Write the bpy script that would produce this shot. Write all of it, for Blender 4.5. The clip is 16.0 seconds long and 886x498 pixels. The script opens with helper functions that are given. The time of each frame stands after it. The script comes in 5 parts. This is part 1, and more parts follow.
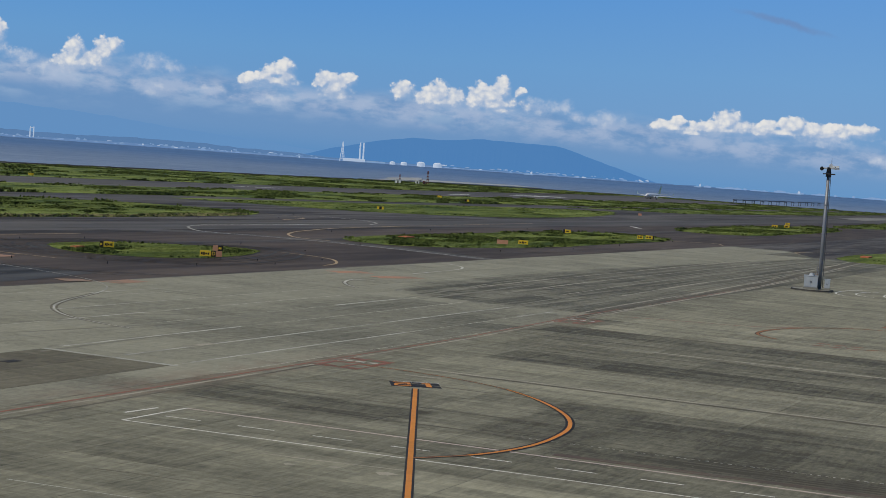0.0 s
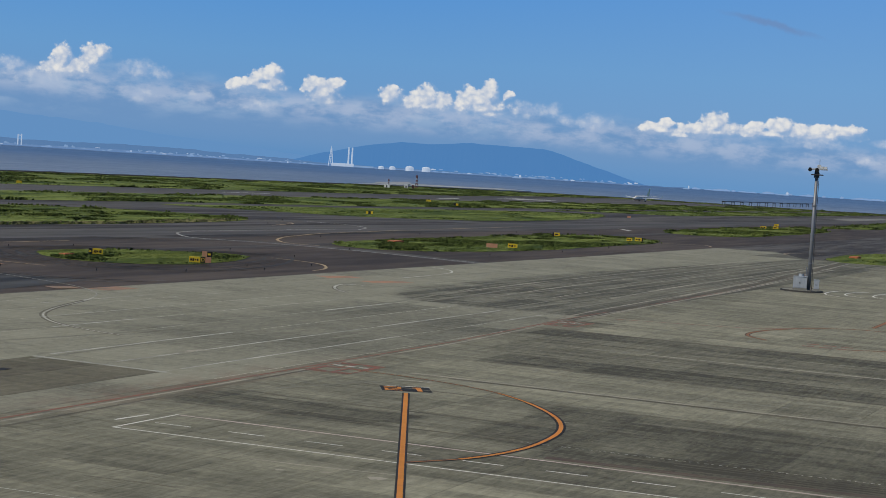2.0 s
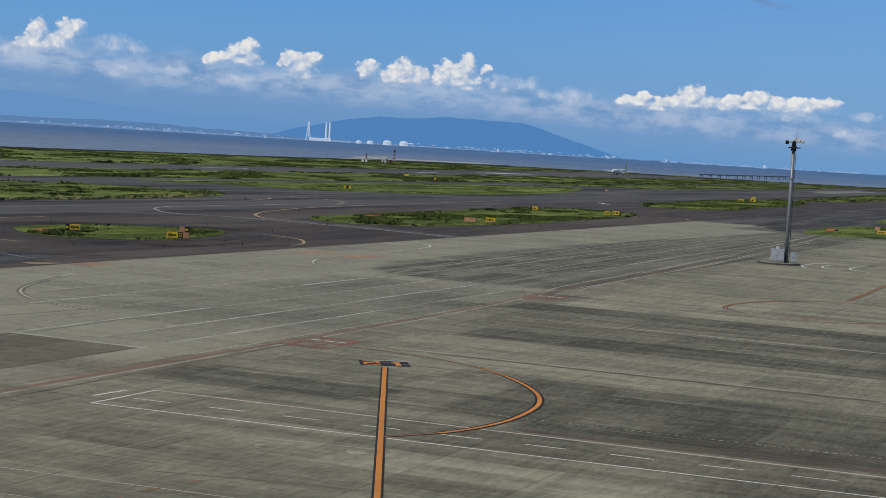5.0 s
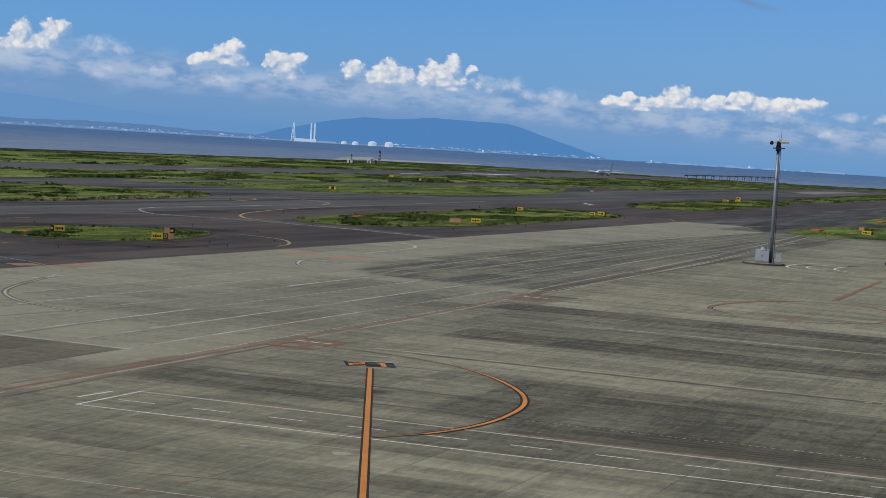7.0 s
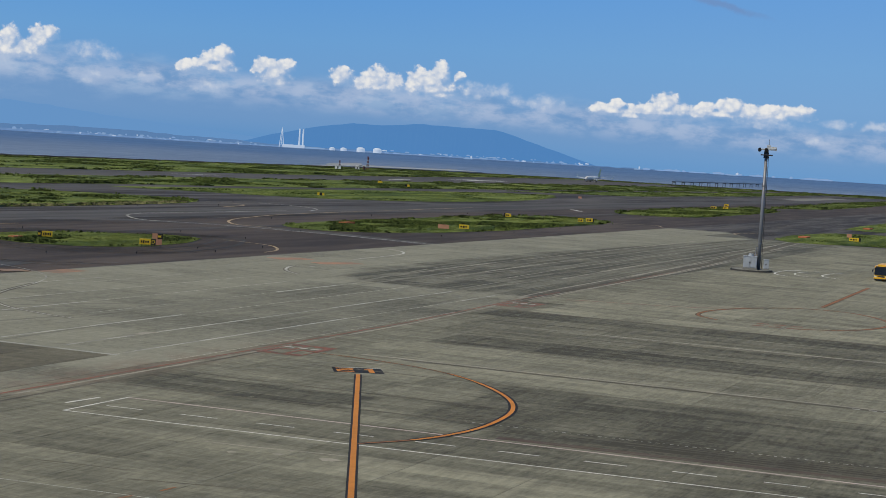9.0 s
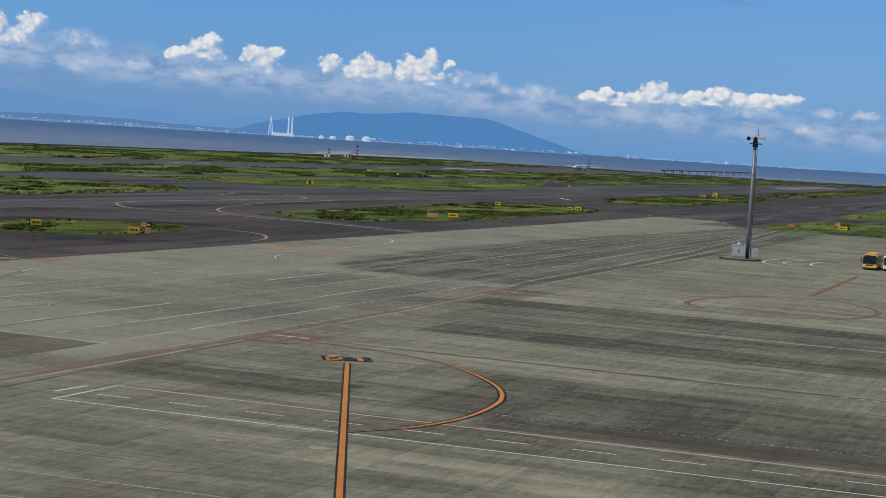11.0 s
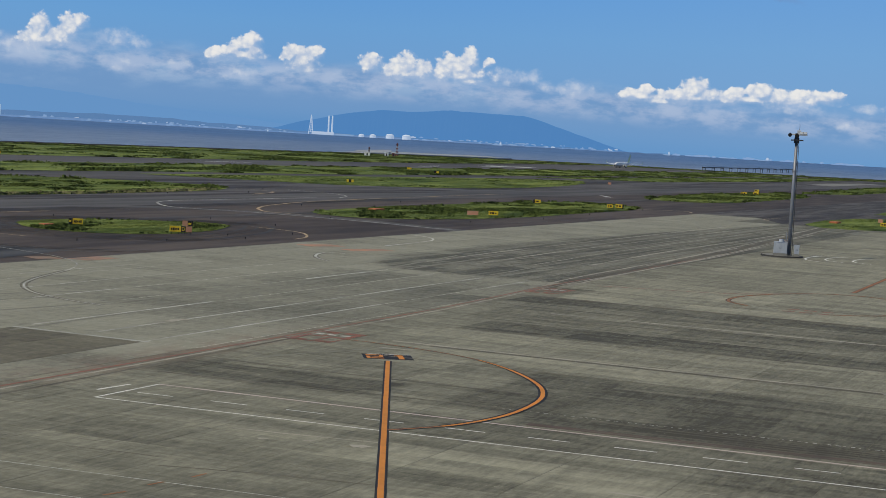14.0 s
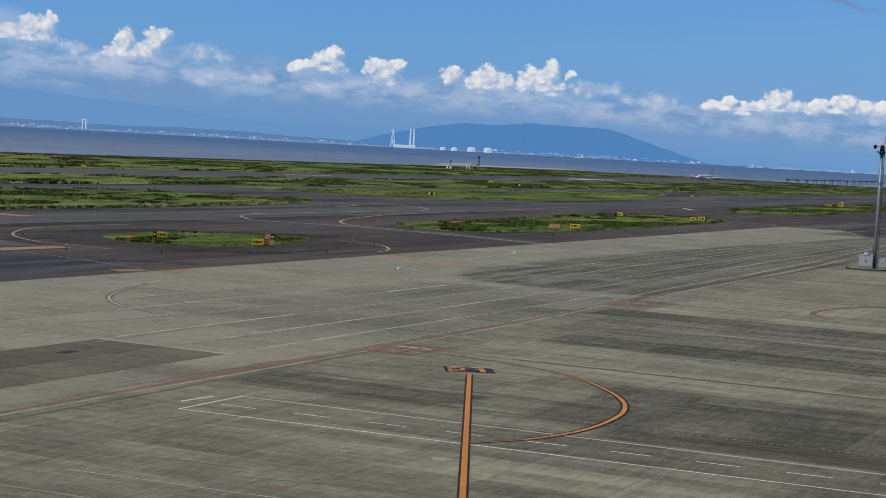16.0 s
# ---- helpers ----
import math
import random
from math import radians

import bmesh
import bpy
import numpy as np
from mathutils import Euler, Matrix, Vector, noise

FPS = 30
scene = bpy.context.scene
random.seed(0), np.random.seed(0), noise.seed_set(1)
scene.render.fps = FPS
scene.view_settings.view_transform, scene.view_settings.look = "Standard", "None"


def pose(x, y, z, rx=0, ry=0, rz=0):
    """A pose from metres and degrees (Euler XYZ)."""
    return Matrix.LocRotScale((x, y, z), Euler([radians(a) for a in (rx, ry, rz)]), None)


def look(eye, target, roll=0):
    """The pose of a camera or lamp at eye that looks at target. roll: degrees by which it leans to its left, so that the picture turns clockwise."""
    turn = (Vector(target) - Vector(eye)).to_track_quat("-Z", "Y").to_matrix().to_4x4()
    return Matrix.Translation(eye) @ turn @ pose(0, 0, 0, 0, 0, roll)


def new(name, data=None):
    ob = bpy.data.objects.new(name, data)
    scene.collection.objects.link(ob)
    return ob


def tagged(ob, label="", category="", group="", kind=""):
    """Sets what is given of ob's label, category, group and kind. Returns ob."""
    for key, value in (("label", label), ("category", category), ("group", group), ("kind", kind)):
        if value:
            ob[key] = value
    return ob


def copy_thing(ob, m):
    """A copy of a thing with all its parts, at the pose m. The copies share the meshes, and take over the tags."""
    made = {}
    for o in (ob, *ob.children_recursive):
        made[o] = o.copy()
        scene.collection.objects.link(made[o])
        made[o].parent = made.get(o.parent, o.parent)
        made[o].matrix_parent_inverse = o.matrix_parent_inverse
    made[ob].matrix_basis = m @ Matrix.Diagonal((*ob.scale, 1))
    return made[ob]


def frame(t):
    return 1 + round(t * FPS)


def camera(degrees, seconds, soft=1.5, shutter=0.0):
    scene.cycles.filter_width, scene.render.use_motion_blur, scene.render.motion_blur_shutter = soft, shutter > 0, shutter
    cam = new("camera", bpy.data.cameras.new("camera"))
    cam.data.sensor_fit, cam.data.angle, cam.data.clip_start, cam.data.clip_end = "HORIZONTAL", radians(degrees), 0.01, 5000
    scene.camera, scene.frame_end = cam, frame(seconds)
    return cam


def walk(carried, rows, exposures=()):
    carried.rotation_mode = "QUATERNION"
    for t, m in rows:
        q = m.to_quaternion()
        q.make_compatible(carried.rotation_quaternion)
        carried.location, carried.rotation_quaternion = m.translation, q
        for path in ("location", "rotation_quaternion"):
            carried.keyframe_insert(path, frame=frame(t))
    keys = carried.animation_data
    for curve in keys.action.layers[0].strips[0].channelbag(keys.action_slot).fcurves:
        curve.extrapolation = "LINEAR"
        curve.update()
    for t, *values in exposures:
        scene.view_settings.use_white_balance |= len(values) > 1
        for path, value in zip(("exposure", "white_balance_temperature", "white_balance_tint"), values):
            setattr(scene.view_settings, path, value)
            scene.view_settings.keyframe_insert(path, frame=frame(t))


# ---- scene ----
cam = camera(28.38, 16.0, soft=0.8)
EYE = 18.0
ROWS = [
    (0.0, 87.225, -4.173, 23.702),
    (0.5, 87.363, -3.995, 23.610),
    (1.0, 87.503, -3.857, 23.526),
    (1.5, 87.567, -3.820, 23.438),
    (2.0, 87.382, -3.687, 23.331),
    (2.5, 87.185, -3.575, 23.242),
    (3.0, 87.163, -3.459, 23.154),
    (3.5, 87.083, -3.444, 23.041),
    (4.0, 86.678, -3.416, 22.898),
    (6.5, 86.587, -3.469, 22.232),
    (7.0, 86.639, -3.450, 22.117),
    (7.5, 86.621, -3.484, 22.021),
    (8.0, 86.732, -3.529, 21.918),
    (8.5, 86.869, -3.543, 21.825),
    (11.0, 86.510, -3.604, 21.383),
    (11.5, 86.227, -3.540, 21.324),
    (12.0, 85.934, -3.509, 21.268),
    (12.5, 86.008, -3.531, 21.236),
    (13.0, 86.193, -3.462, 21.180),
    (13.5, 86.376, -3.518, 21.141),
    (13.6, 86.374, -3.483, 21.204),
    (13.7, 86.371, -3.447, 21.432),
    (13.8, 86.369, -3.412, 21.733),
    (13.9, 86.367, -3.377, 22.164),
    (14.0, 86.365, -3.341, 22.689),
    (14.1, 86.363, -3.306, 23.357),
    (14.2, 86.361, -3.271, 24.170),
    (14.3, 86.359, -3.235, 24.804),
    (14.4, 86.357, -3.200, 25.214),
    (14.5, 86.355, -3.164, 25.371),
    (15.0, 86.505, -3.157, 25.375),
    (15.5, 86.665, -3.168, 25.374),
    (16.0, 86.637, -3.181, 25.353),
]

walk(cam, [(t, pose(0, 0, EYE, rx, ry, rz)) for t, rx, ry, rz in ROWS], [(0.0, -0.08), (3.0, -0.08), (6.0, 0.0), (16.0, 0.0)])

# ---- sky, sun, exposure ----
SUN_AZ, SUN_EL = -142.0, 48.0
scene.view_settings.exposure = 0.0


class Nodes:
    """Short hand for building a node tree."""

    def __init__(self, tree):
        self.tree = tree

    def add(self, kind):
        return self.tree.nodes.new(kind)

    def put(self, socket, value):
        if isinstance(value, bpy.types.NodeSocket):
            self.tree.links.new(value, socket)
        else:
            socket.default_value = value

    def math(self, op, a, b=0.0, c=0.0, clamp=False):
        n = self.add("ShaderNodeMath")
        n.operation, n.use_clamp = op, clamp
        for s, v in zip(n.inputs, (a, b, c)):
            self.put(s, v)
        return n.outputs[0]

    def vec(self, op, a, b=(0, 0, 0), out=0):
        n = self.add("ShaderNodeVectorMath")
        n.operation = op
        self.put(n.inputs[0], a)
        self.put(n.inputs[1], b)
        return n.outputs[out]

    def noise(self, vector, scale, detail=4.0, rough=0.55, color=False):
        n = self.add("ShaderNodeTexNoise")
        self.put(n.inputs["Vector"], vector)
        n.inputs["Scale"].default_value = scale
        n.inputs["Detail"].default_value = detail
        n.inputs["Roughness"].default_value = rough
        return n.outputs[1 if color else 0]

    def ramp(self, fac, stops, smooth=False):
        n = self.add("ShaderNodeValToRGB")
        self.put(n.inputs[0], fac)
        while len(n.color_ramp.elements) < len(stops):
            n.color_ramp.elements.new(0.5)
        n.color_ramp.interpolation = "EASE" if smooth else "LINEAR"
        for e, (p, c) in zip(n.color_ramp.elements, stops):
            e.position = p
            e.color = (c, c, c, 1) if isinstance(c, (int, float)) else (*c, 1)
        return n.outputs[0]

    def mix(self, fac, a, b, blend="MIX"):
        n = self.add("ShaderNodeMix")
        n.data_type, n.blend_type = "RGBA", blend
        self.put(n.inputs[0], fac)
        self.put(n.inputs[6], a if isinstance(a, bpy.types.NodeSocket) else (*a, 1))
        self.put(n.inputs[7], b if isinstance(b, bpy.types.NodeSocket) else (*b, 1))
        return n.outputs[2]

    def smooth(self, v, lo, hi):
        n = self.add("ShaderNodeMapRange")
        n.interpolation_type = "SMOOTHSTEP"
        for s, x in zip(n.inputs, (v, lo, hi, 0.0, 1.0)):
            self.put(s, x)
        return n.outputs[0]


# cumulus heads: bearing, elevation, half width, half height (degrees)
SOUTH_HEADS = [
    (-40.3, 2.6, .6, .32), (-38.7, 2.68, .9, .16), (-35.35, 2.46, .65, .26), (-39.29, 2.78, .55, .30), (-38.69, 2.91, .46, .41), (-38.17, 3.07, .28, .33), (-38.33, 2.75, .46, .24),
    (-35.74, 2.66, .32, .43), (-35.85, 2.38, .52, .28), (-35.41, 2.46, .40, .28), (-34.85, 2.75, .35, .38), (-34.5, 2.99, .25, .22),
]
MIDDLE_HEADS = [
    (-29.3, 2.3, .7, .17), (-27.4, 2.2, .5, .3), (-23.9, 2.0, .95, .2), (-22.2, 2.06, .85, .24), (-22.3, 2.3, .5, .3),
    (-30.24, 2.27, .26, .17), (-29.7, 2.39, .36, .18), (-29.34, 2.6, .35, .24), (-28.99, 2.8, .25, .23), (-29.06, 2.43, .39, .31),
    (-27.77, 2.38, .27, .27), (-27.39, 2.25, .43, .34), (-26.95, 2.5, .25, .18), (-27.2, 1.99, .28, .16),
    (-25.15, 2.25, .36, .28), (-24.02, 2.17, .40, .43), (-24.34, 2.06, .48, .28), (-23.52, 2.14, .43, .30), (-22.6, 2.24, .36, .39), (-22.87, 2.05, .36, .28),
    (-21.92, 2.55, .27, .33), (-22.14, 2.14, .57, .28), (-21.94, 1.91, .39, .13), (-21.37, 2.47, .18, .14),
]
NORTH_HEADS = [
    (-16.3, 1.72, .6, .13), (-14.6, 1.74, 1.3, .13), (-13.0, 1.8, 1.2, .12), (-11.4, 1.82, 1.3, .14),
    (-16.64, 1.73, .36, .18), (-16.2, 1.87, .25, .18), (-14.6, 1.98, .46, .33), (-15.12, 1.78, .76, .2), (-15.82, 1.6, .55, .11), (-14.23, 1.86, .48, .18),
    (-13.3, 1.92, .33, .21), (-13.52, 1.71, .39, .13), (-12.56, 2.0, .42, .25), (-11.93, 1.93, .57, .2), (-11.3, 1.93, .48, .2), (-10.67, 1.91, .57, .2), (-10.23, 2.02, .3, .15),
]
HEADS = SOUTH_HEADS + MIDDLE_HEADS + NORTH_HEADS
# shaded cumulus behind the heads
SHADED = [
    (-37.36, 2.46, .6, .2), (-36.82, 2.17, .6, .22), (-33.83, 2.56, .25, .22), (-33.22, 2.55, .5, .27), (-32.53, 2.5, .45, .16), (-20.76, 2.07, .75, .24), (-19.94, 2.11, .35, .24),
    (-19.46, 1.86, .3, .16), (-18.41, 1.86, .55, .24), (-18.73, 1.75, .45, .16), (-33.4, 1.77, .5, .22), (-31.22, 1.85, .5, .18), (-29.57, 1.73, .6, .18),
    (-11.37, 1.69, .85, .26), (-9.23, 1.68, .5, .13), (-7.91, 1.65, .5, .16), (-9.81, 1.05, .36, .13),
]


def cloud_group(name, clouds):
    """How deep a direction lies inside the nearest cumulus head."""
    g = bpy.data.node_groups.new(name, "ShaderNodeTree")
    g.interface.new_socket("at", in_out="INPUT", socket_type="NodeSocketVector")
    g.interface.new_socket("depth", in_out="OUTPUT", socket_type="NodeSocketFloat")
    k = Nodes(g)
    at = k.add("NodeGroupInput").outputs[0]
    best = None
    for a, e, w, h in clouds:
        d = k.vec("LENGTH", k.vec("MULTIPLY", k.vec("SUBTRACT", at, (a, e, 0)), (0.82 / w, 0.78 / h, 0)), out=1)
        best = d if best is None else k.math("SMOOTH_MIN", best, d, 0.4)
    k.put(k.add("NodeGroupOutput").inputs[0], k.math("SUBTRACT", 1.0, best))
    return g


world = bpy.data.worlds.new("sky")
scene.world = world
world.use_nodes = True
wt = world.node_tree
wt.nodes.clear()
w = Nodes(wt)
sky = w.add("ShaderNodeTexSky")
sky.sky_type, sky.sun_disc, sky.sun_elevation, sky.sun_rotation = "NISHITA", False, radians(SUN_EL), radians(SUN_AZ)
way = w.add("ShaderNodeTexCoord").outputs["Generated"]
sep = w.add("ShaderNodeSeparateXYZ")
w.put(sep.inputs[0], way)
bearing = w.math("MULTIPLY", w.math("ARCTAN2", sep.outputs[0], sep.outputs[1]), 57.29578)
elev = w.math("MULTIPLY", w.math("ARCSINE", sep.outputs[2]), 57.29578)
comb = w.add("ShaderNodeCombineXYZ")
w.put(comb.inputs[0], bearing)
w.put(comb.inputs[1], elev)
at = comb.outputs[0]
clear = w.ramp(w.math("DIVIDE", elev, 20.0), [(0.0, (0.118, 0.292, 0.575)), (0.04, (0.155, 0.322, 0.59)), (0.11, (0.165, 0.355, 0.645)), (0.17, (0.150, 0.360, 0.675)), (0.34, (0.085, 0.30, 0.72)), (1.0, (0.07, 0.25, 0.66))])
clear = w.mix(w.math("MULTIPLY", w.smooth(bearing, -30.0, -5.0), 0.22), clear, (0.30, 0.50, 0.76))
# grey-blue bank of distant cloud under the heads
bank_n = w.noise(w.vec("MULTIPLY", at, (0.45, 1.0, 1)), 0.9, 5, 0.55)
top_line = w.math("ADD", 2.75, w.math("MULTIPLY", w.math("ADD", bearing, 36.0), -0.036))
bank = w.math("MULTIPLY", w.smooth(w.math("SUBTRACT", w.math("ADD", top_line, w.math("MULTIPLY", w.math("SUBTRACT", bank_n, 0.5), 1.6)), elev), 0.0, 0.9),
              w.smooth(elev, 0.0, 1.3))
veil = w.math("MULTIPLY", w.smooth(w.noise(w.vec("MULTIPLY", at, (0.5, 1.5, 1)), 1.15, 6, 0.56), 0.42, 0.70), w.smooth(elev, 0.8, 1.9))
bank_col = w.mix(veil, (0.172, 0.322, 0.575), (0.40, 0.53, 0.715))
colour = w.mix(w.math("MULTIPLY", bank, 0.8), clear, bank_col)
lit_heads, shaded_heads = cloud_group("cumulus", HEADS), cloud_group("shaded_cumulus", SHADED)


def depth(vector, grp=lit_heads):
    n = w.add("ShaderNodeGroup")
    n.node_tree = grp
    w.put(n.inputs[0], vector)
    return n.outputs[0]


def billow(vector, scale):
    n = w.add("ShaderNodeTexVoronoi")
    n.voronoi_dimensions, n.feature = "2D", "SMOOTH_F1"
    w.put(n.inputs["Vector"], vector)
    n.inputs["Scale"].default_value = scale
    n.inputs["Detail"].default_value = 0.0
    n.inputs["Smoothness"].default_value = 0.5
    return w.math("SUBTRACT", 0.42, n.outputs["Distance"])


def weigh(*pairs):
    v = 0.0
    for s_, amount in pairs:
        v = w.math("ADD", v, w.math("MULTIPLY", s_, amount))
    return v


swirl = w.vec("SUBTRACT", w.noise(at, 1.3, 2, 0.5, True), (0.5, 0.5, 0.5))
bent = w.vec("ADD", at, w.vec("MULTIPLY", swirl, (0.34, 0.22, 0)))
tall_at = w.vec("ADD", w.vec("MULTIPLY", at, (1, 1.25, 0)), w.vec("MULTIPLY", swirl, (0.4, 0.4, 0)))
rag = w.math("SUBTRACT", w.noise(at, 4.0, 6, 0.6), 0.5)
big_b, small_b = billow(tall_at, 2.3), billow(tall_at, 5.2)
inner = depth(bent)
slope = w.math("SUBTRACT", inner, depth(w.vec("ADD", bent, (-0.08, 0.12, 0))))
here = w.math("ADD", 0.06, weigh((inner, 1.0), (big_b, 0.20), (small_b, 0.24), (rag, 0.85)))
lit = w.smooth(weigh((slope, 0.9), (big_b, 0.55), (small_b, 0.6), (rag, 1.6)), -0.28, 0.80)
foot = w.smooth(weigh((slope, 1.0), (rag, 0.5)), 0.28, -0.25)
head_col = w.mix(lit, (0.48, 0.57, 0.73), (0.87, 0.86, 0.84))
cover = w.math("MULTIPLY", w.smooth(here, -0.08, w.math("ADD", 0.22, w.math("MULTIPLY", foot, 1.15))), 0.97)
dull = weigh((depth(bent, shaded_heads), 1.0), (big_b, 0.45), (small_b, 0.25), (rag, 1.1))
dull_cover = w.math("MULTIPLY", w.smooth(dull, -0.12, 1.0), 0.62)
dull_col = w.mix(w.smooth(weigh((big_b, 0.8), (rag, 1.6)), -0.2, 0.4), (0.44, 0.545, 0.735), (0.66, 0.71, 0.80))
low_n = w.smooth(w.noise(w.vec("MULTIPLY", at, (0.6, 1.3, 1)), 1.5, 6, 0.6), 0.36, 0.64)
rim = w.math("MULTIPLY", w.smooth(w.math("SUBTRACT", top_line, elev), 0.15, 0.6), w.smooth(w.math("SUBTRACT", top_line, elev), 1.45, 0.75))
colour = w.mix(w.math("MULTIPLY", w.math("MULTIPLY", rim, low_n), 0.62), colour, (0.48, 0.565, 0.735))
colour = w.mix(dull_cover, colour, dull_col)
colour = w.mix(cover, colour, head_col)
# a thin grey streak and the pale foot of a higher cloud
sheared = w.add("ShaderNodeCombineXYZ")
w.put(sheared.inputs[0], bearing)
w.put(sheared.inputs[1], w.math("ADD", elev, w.math("MULTIPLY", w.math("ADD", bearing, 13.2), 0.226)))
ruffle = w.vec("MULTIPLY", w.vec("SUBTRACT", w.noise(at, 1.6, 5, 0.6, True), (0.5, 0.5, 0.5)), (1.0, 0.3, 0))
for base_, (a_, e_), (w_, h_), c_, amount in ((sheared.outputs[0], (-13.1, 5.3), (2.0, 0.17), (0.17, 0.27, 0.50), 0.6), (at, (-15.0, 6.42), (3.6, 0.36), (0.55, 0.64, 0.80), 0.85), (at, (-39.5, 3.2), (1.2, 0.5), (0.42, 0.53, 0.74), 0.5)):
    d_ = w.vec("LENGTH", w.vec("MULTIPLY", w.vec("SUBTRACT", w.vec("ADD", base_, ruffle), (a_, e_, 0)), (1 / w_, 1 / h_, 0)), out=1)
    colour = w.mix(w.math("MULTIPLY", w.smooth(d_, 1.0, 0.2), amount), colour, c_)
low = w.smooth(elev, 14.0, 28.0)
sky_part = w.add("ShaderNodeBackground")
w.put(sky_part.inputs[0], sky.outputs[0])
sky_part.inputs[1].default_value = 0.04
low_part = w.add("ShaderNodeBackground")
w.put(low_part.inputs[0], colour)
low_part.inputs[1].default_value = 0.95
both = w.add("ShaderNodeMixShader")
w.put(both.inputs[0], low)
w.put(both.inputs[1], low_part.outputs[0])
w.put(both.inputs[2], sky_part.outputs[0])
w.put(w.add("ShaderNodeOutputWorld").inputs[0], both.outputs[0])

sun = new("sun", bpy.data.lights.new("sun", "SUN"))
sun.data.energy, sun.data.angle, sun.data.color = 3.2, radians(0.6), (1.0, 0.93, 0.80)
SA, SE = radians(SUN_AZ), radians(SUN_EL)
sun.matrix_world = look((200 * math.sin(SA) * math.cos(SE), 200 * math.cos(SA) * math.cos(SE), 200 * math.sin(SE)), (0, 0, 0))


# ---- materials ----
def material(name, c1, c2, scale=1.0, stretch=(1, 1, 1), rough=0.8, metal=0.0, bump=0.0, fine=12.0, big=0.15, jitter=0.0, spec=0.3, contrast=(0.3, 0.7), upright=0.0):
    """Two colours mixed by noise at three scales (in metres), with a per-piece jitter."""
    m = bpy.data.materials.new(name)
    m.use_nodes = True
    m.node_tree.nodes.clear()
    k = Nodes(m.node_tree)
    pos = k.vec("MULTIPLY", k.add("ShaderNodeNewGeometry").outputs["Position"], stretch)
    n1 = k.noise(pos, scale, 6, 0.6)
    n2 = k.noise(pos, scale * big, 4, 0.55)
    n3 = k.noise(pos, scale * fine, 3, 0.6)
    v = k.math("ADD", k.math("ADD", k.math("MULTIPLY", n1, 0.45), k.math("MULTIPLY", n2, 0.4)), k.math("MULTIPLY", n3, 0.15))
    if jitter:
        rnd = k.math("ADD", k.add("ShaderNodeObjectInfo").outputs["Random"], k.add("ShaderNodeNewGeometry").outputs["Random Per Island"])
        v = k.math("ADD", v, k.math("MULTIPLY", k.math("SUBTRACT", k.math("FRACT", rnd), 0.5), jitter))
    col = k.mix(k.smooth(v, *contrast), c1, c2)
    b = k.add("ShaderNodeBsdfPrincipled")
    k.put(b.inputs["Base Color"], col)
    b.inputs["Metallic"].default_value = metal
    b.inputs["Specular IOR Level"].default_value = spec
    k.put(b.inputs["Roughness"], k.math("ADD", rough - 0.08, k.math("MULTIPLY", n1, 0.16)))
    if upright:
        n_ = k.add("ShaderNodeNewGeometry").outputs["Normal"]
        k.put(b.inputs["Normal"], k.vec("NORMALIZE", k.vec("ADD", k.vec("MULTIPLY", n_, (1 - upright,) * 3), (0, 0, upright))))
    elif bump:
        bp = k.add("ShaderNodeBump")
        bp.inputs["Strength"].default_value = bump
        bp.inputs["Distance"].default_value = 0.05
        k.put(bp.inputs["Height"], n3)
        k.put(b.inputs["Normal"], bp.outputs[0])
    k.put(k.add("ShaderNodeOutputMaterial").inputs[0], b.outputs[0])
    return m


def distant(name, c1, c2, haze_glow, amount, scale=0.01):
    """A surface far off, with the haze before it mixed in as an even glow."""
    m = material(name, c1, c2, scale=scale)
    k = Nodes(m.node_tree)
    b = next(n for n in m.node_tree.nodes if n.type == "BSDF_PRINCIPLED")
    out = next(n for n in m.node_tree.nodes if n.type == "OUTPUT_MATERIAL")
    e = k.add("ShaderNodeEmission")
    e.inputs[0].default_value = (*haze_glow, 1)
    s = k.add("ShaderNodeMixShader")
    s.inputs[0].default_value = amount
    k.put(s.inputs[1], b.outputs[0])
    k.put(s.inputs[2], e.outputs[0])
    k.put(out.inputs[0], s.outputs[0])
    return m


